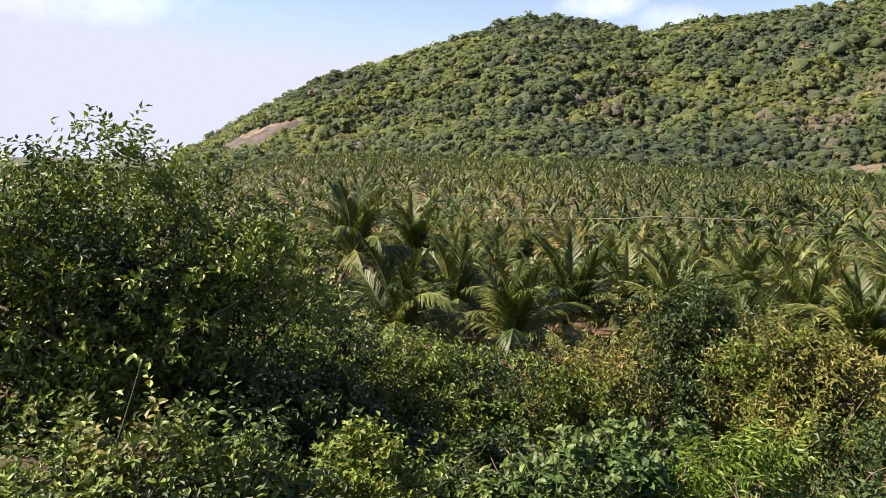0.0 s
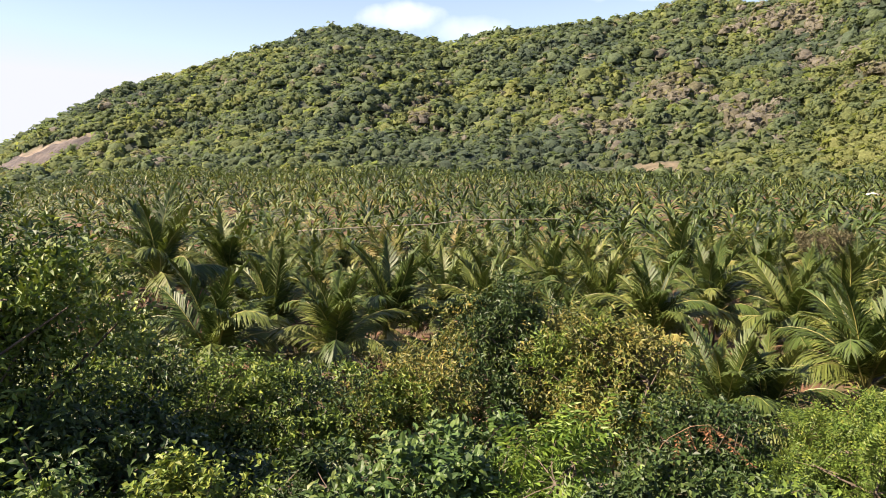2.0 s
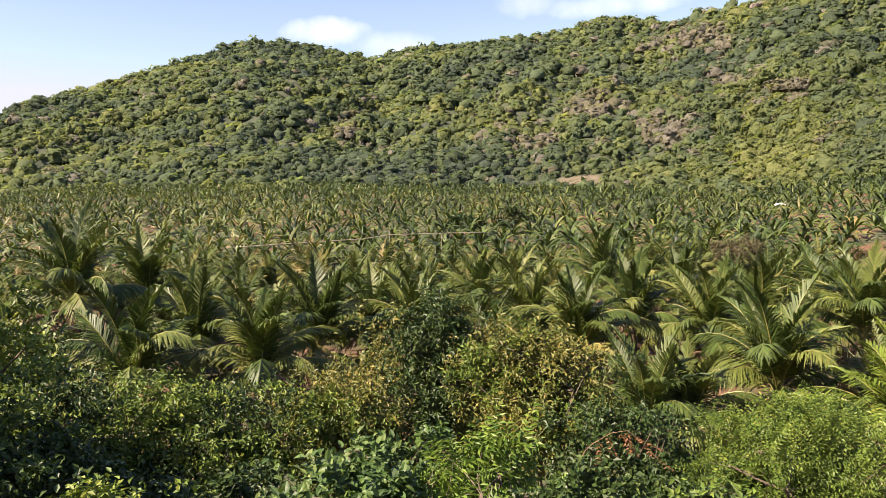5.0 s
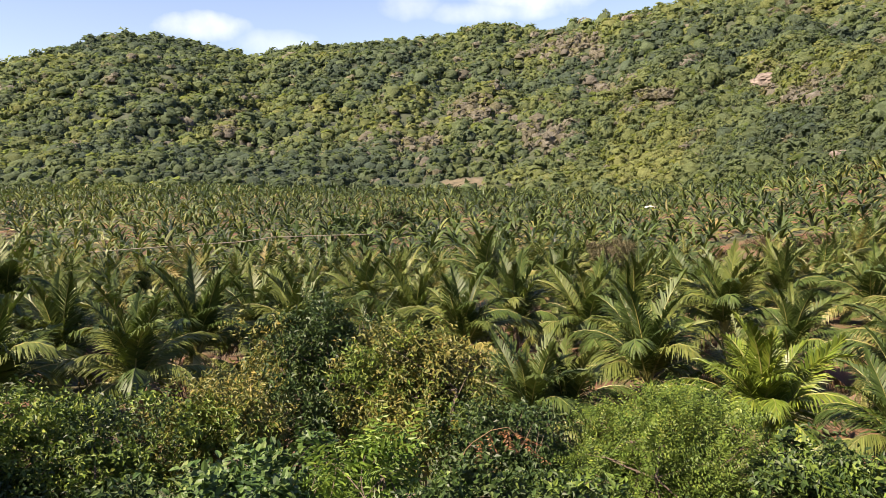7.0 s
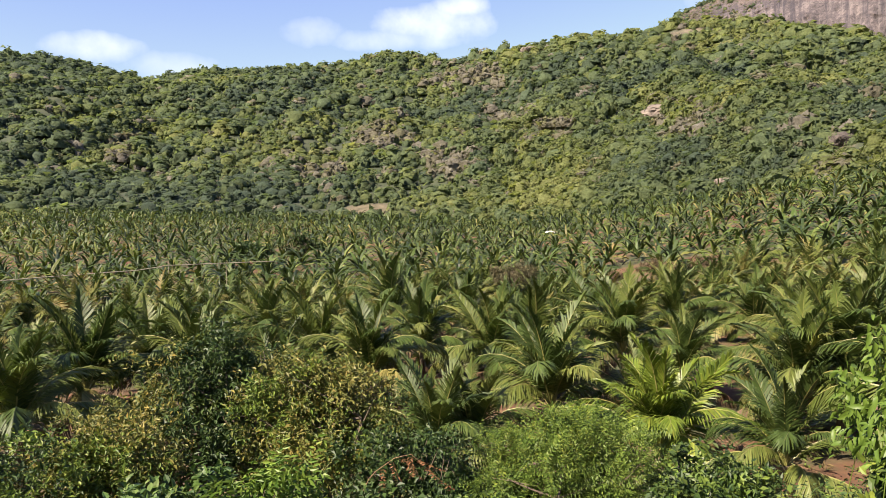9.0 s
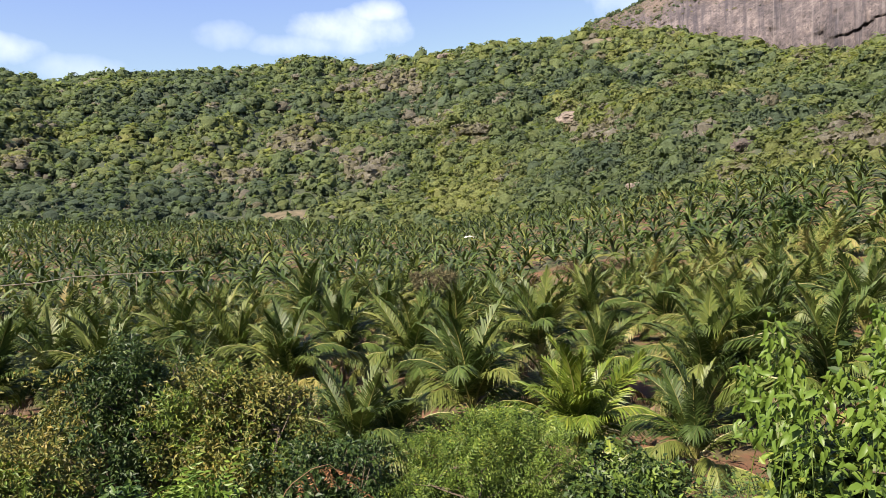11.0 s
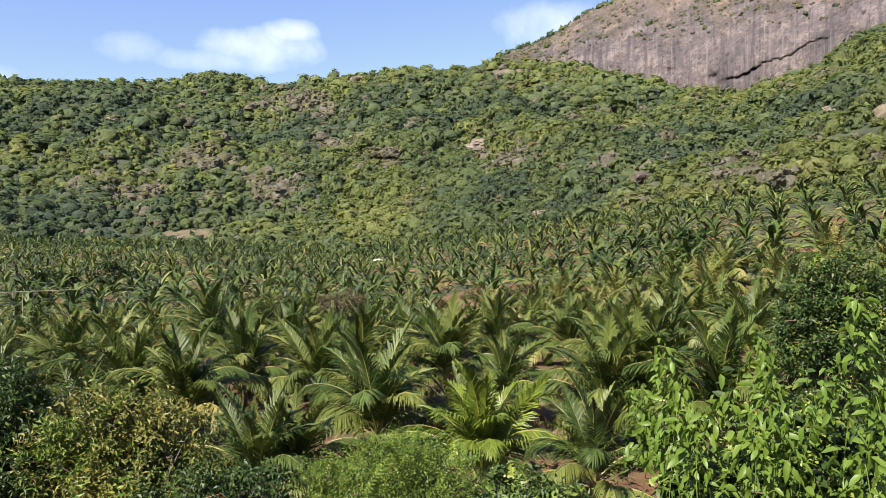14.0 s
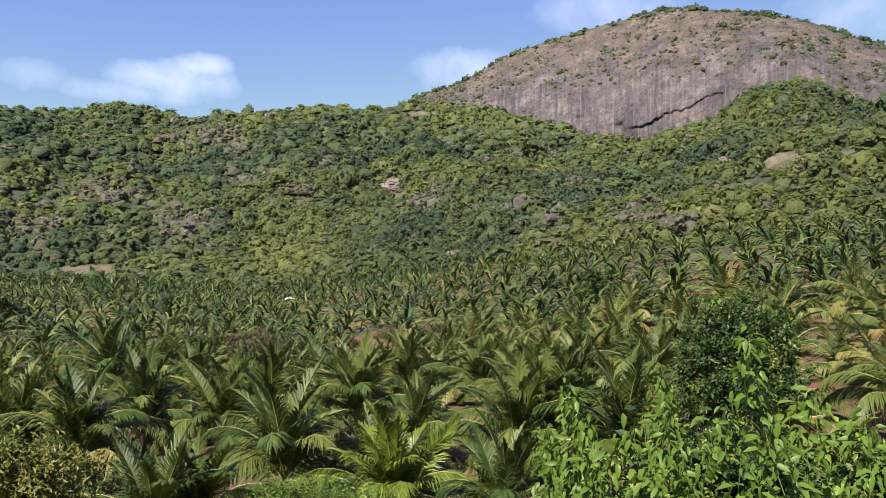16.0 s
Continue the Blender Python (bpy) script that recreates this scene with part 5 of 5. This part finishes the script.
# ---- growth covering the ground ----
def undergrowth(name, label, x, y, high, per, mats, blade, seed, shares=(0.5,)):
    """Tufts of leaves standing on the ground."""
    rng = np.random.default_rng(seed)
    n = len(x)
    z = land(x, y)
    lean = rng.normal(0, 0.35, (n, 3)) * [1, 1, 0]
    h = high * rng.uniform(0.4, 1.2, n)
    t = (np.arange(per) + 0.7) / per
    root = np.stack([x, y, z], 1)
    pos = (root[:, None] + (lean[:, None] * t[None, :, None] + np.array([0, 0, 1.0]) * t[None, :, None]) * h[:, None, None]).reshape(-1, 3)
    pos = pos + rng.normal(0, 0.12, pos.shape) * np.repeat(h, per)[:, None]
    a = rng.uniform(0, 6.283, len(pos))
    way = np.stack([np.cos(a), np.sin(a), rng.uniform(0.0, 0.9, len(pos))], 1)
    up = np.array([0, 0, 1.0]) + rng.normal(0, 0.3, pos.shape)
    k = rng.uniform(0.6, 1.25, len(pos))
    v, f = leaves(pos, way, up, blade[0] * k, blade[1] * k, False, rng.uniform(0, 0.3, (len(pos), 1)))
    kind = np.digitize(rng.uniform(size=n) + 0.25 * np.sin(x * 0.5) * np.sin(y * 0.45), shares)
    me = mesh_of(name, v, f, mats, np.repeat(np.repeat(kind, per), 2))
    tagged(new(name, me), label, "plants", kind="stuff")


def cover_ground():
    rng = np.random.default_rng(31)
    n = 8500
    b, r = rng.uniform(-40, 96, n), np.sqrt(rng.uniform(2.2 ** 2, 34 ** 2, n))
    near = rng.uniform(size=n) < 0.16
    r[near] = rng.uniform(2.6, 9, near.sum())
    x, y = r * np.sin(np.radians(b)), r * np.cos(np.radians(b))
    d = x * math.sin(radians(28)) + y * math.cos(radians(28))
    keep = (d > 1.6) & ~((np.abs(b - 57) < 1.6) & (r > 20))
    x, y, r = x[keep], y[keep], r[keep]
    close = r < 9
    for pick, high, per, blade, seed in ((close, 0.45, 12, (0.06, 0.028), 32), (~close, 0.8, 8, (0.11, 0.055), 34)):
        undergrowth("bank_weeds", "green weeds and low creepers covering the bank", x[pick], y[pick], high, per, [LEAF_GREEN, LEAF_DARK, STRAW], blade, seed, (0.25, 1.05))
    n = 9000
    b, r = rng.uniform(-36, 96, n), np.sqrt(rng.uniform(28 ** 2, 120 ** 2, n))
    x, y = r * np.sin(np.radians(b)), r * np.cos(np.radians(b))
    keep = (np.sin(x * 0.31 + 1) * np.sin(y * 0.27) + rng.normal(0, 0.4, n) > -0.2) & ~((np.abs(b - 57) < 3) & (r < 60)) & ~((np.abs(b - 49.8) < 1.4) & (r > 66) & (r < 130))
    x, y = x[keep], y[keep]
    undergrowth("plantation_weeds", "dry grass and green weeds between the palms", x, y, 0.55, 6, [STRAW, LEAF_GREEN, LEAF_RED], (0.5, 0.12), 33, (0.7, 1.05))


cover_ground()


# ---- overhead pipe and boulders ----
def overhead_pipe():
    b = np.linspace(3.0, 23.0, 41)
    r = 88 / np.cos(np.radians(b - 13))
    x, y = r * np.sin(np.radians(b)), r * np.cos(np.radians(b))
    z = EYE + r * np.tan(np.radians(np.interp(b, [3, 9, 13.4, 15.5, 23], [-4.2, -4.05, -3.95, -3.7, -3.7])))
    ob = thing("overhead_pipe", "pale thin water pipe carried on posts above the palms", "pipe", at=pose(0, 0, 0))
    part("pipe", mesh_of("pipe", *rod(np.stack([x, y, z], 1), np.full(41, 0.048), 8), [PIPE], smooth=True), ob)
    for i in (13, 25, 33):
        g = float(land(x[i], y[i]))
        part("post", mesh_of("post", *rod([(x[i], y[i], g - 0.3), (x[i], y[i], (g + z[i]) / 2), (x[i], y[i], z[i] + (0.45 if i == 25 else 0.05))], (0.03, 0.025, 0.022), 8), [PIPE], smooth=True), ob)


overhead_pipe()


def boulder(b, e, wide, tall, seed, label, stone=BOULDER):
    rs = np.arange(160, 1000, 1.0)
    x, y = rs * math.sin(radians(b)), rs * math.cos(radians(b))
    ang = np.degrees(np.arctan2(land(x, y) - EYE, rs))
    i = int(np.argmax(ang > e))
    bm = bmesh.new()
    bmesh.ops.create_icosphere(bm, subdivisions=4, radius=1.0)
    for v in bm.verts:
        c = v.co.copy()
        q = 1 + 0.2 * abs(noise.noise(c * 3.3 + Vector((seed, 2, 0)))) + 0.45 * noise.noise(c * 1.1 + Vector((seed * 7.7, 0, 0))) + 0.12 * noise.noise(c * 2.9 + Vector((0, seed * 3.1, 0)))
        c = Vector([math.copysign(abs(k) ** 0.75, k) for k in c]) * q
        v.co = Vector((c.x * wide, c.y * wide * 0.8, c.z * tall))
    me = bpy.data.meshes.new("boulder")
    bm.to_mesh(me)
    bm.free()
    me.materials.append(stone)
    ob = new("boulder", me)
    ob.matrix_basis = pose(x[i], y[i], float(land(x[i], y[i])) + tall * 0.75, 6, -5, -b + 10 * seed)
    tagged(ob, label, "boulder", "boulders on the slope")


boulder(51.7, 6.35, 6.2, 2.8, 1, "broad pale brown boulder on the wooded slope")
boulder(63.8, 3.55, 2.8, 2.0, 2, "dark grey boulder half hidden by scrub", SLAB)
boulder(76.4, 7.75, 4.0, 2.0, 3, "grey boulder at the edge of a bare patch")
boulder(42.4, 11.2, 5.5, 4.0, 4, "brown rock outcrop on the ridge line")
boulder(56.3, 0.9, 2.6, 1.8, 5, "small grey boulder in the scrub")
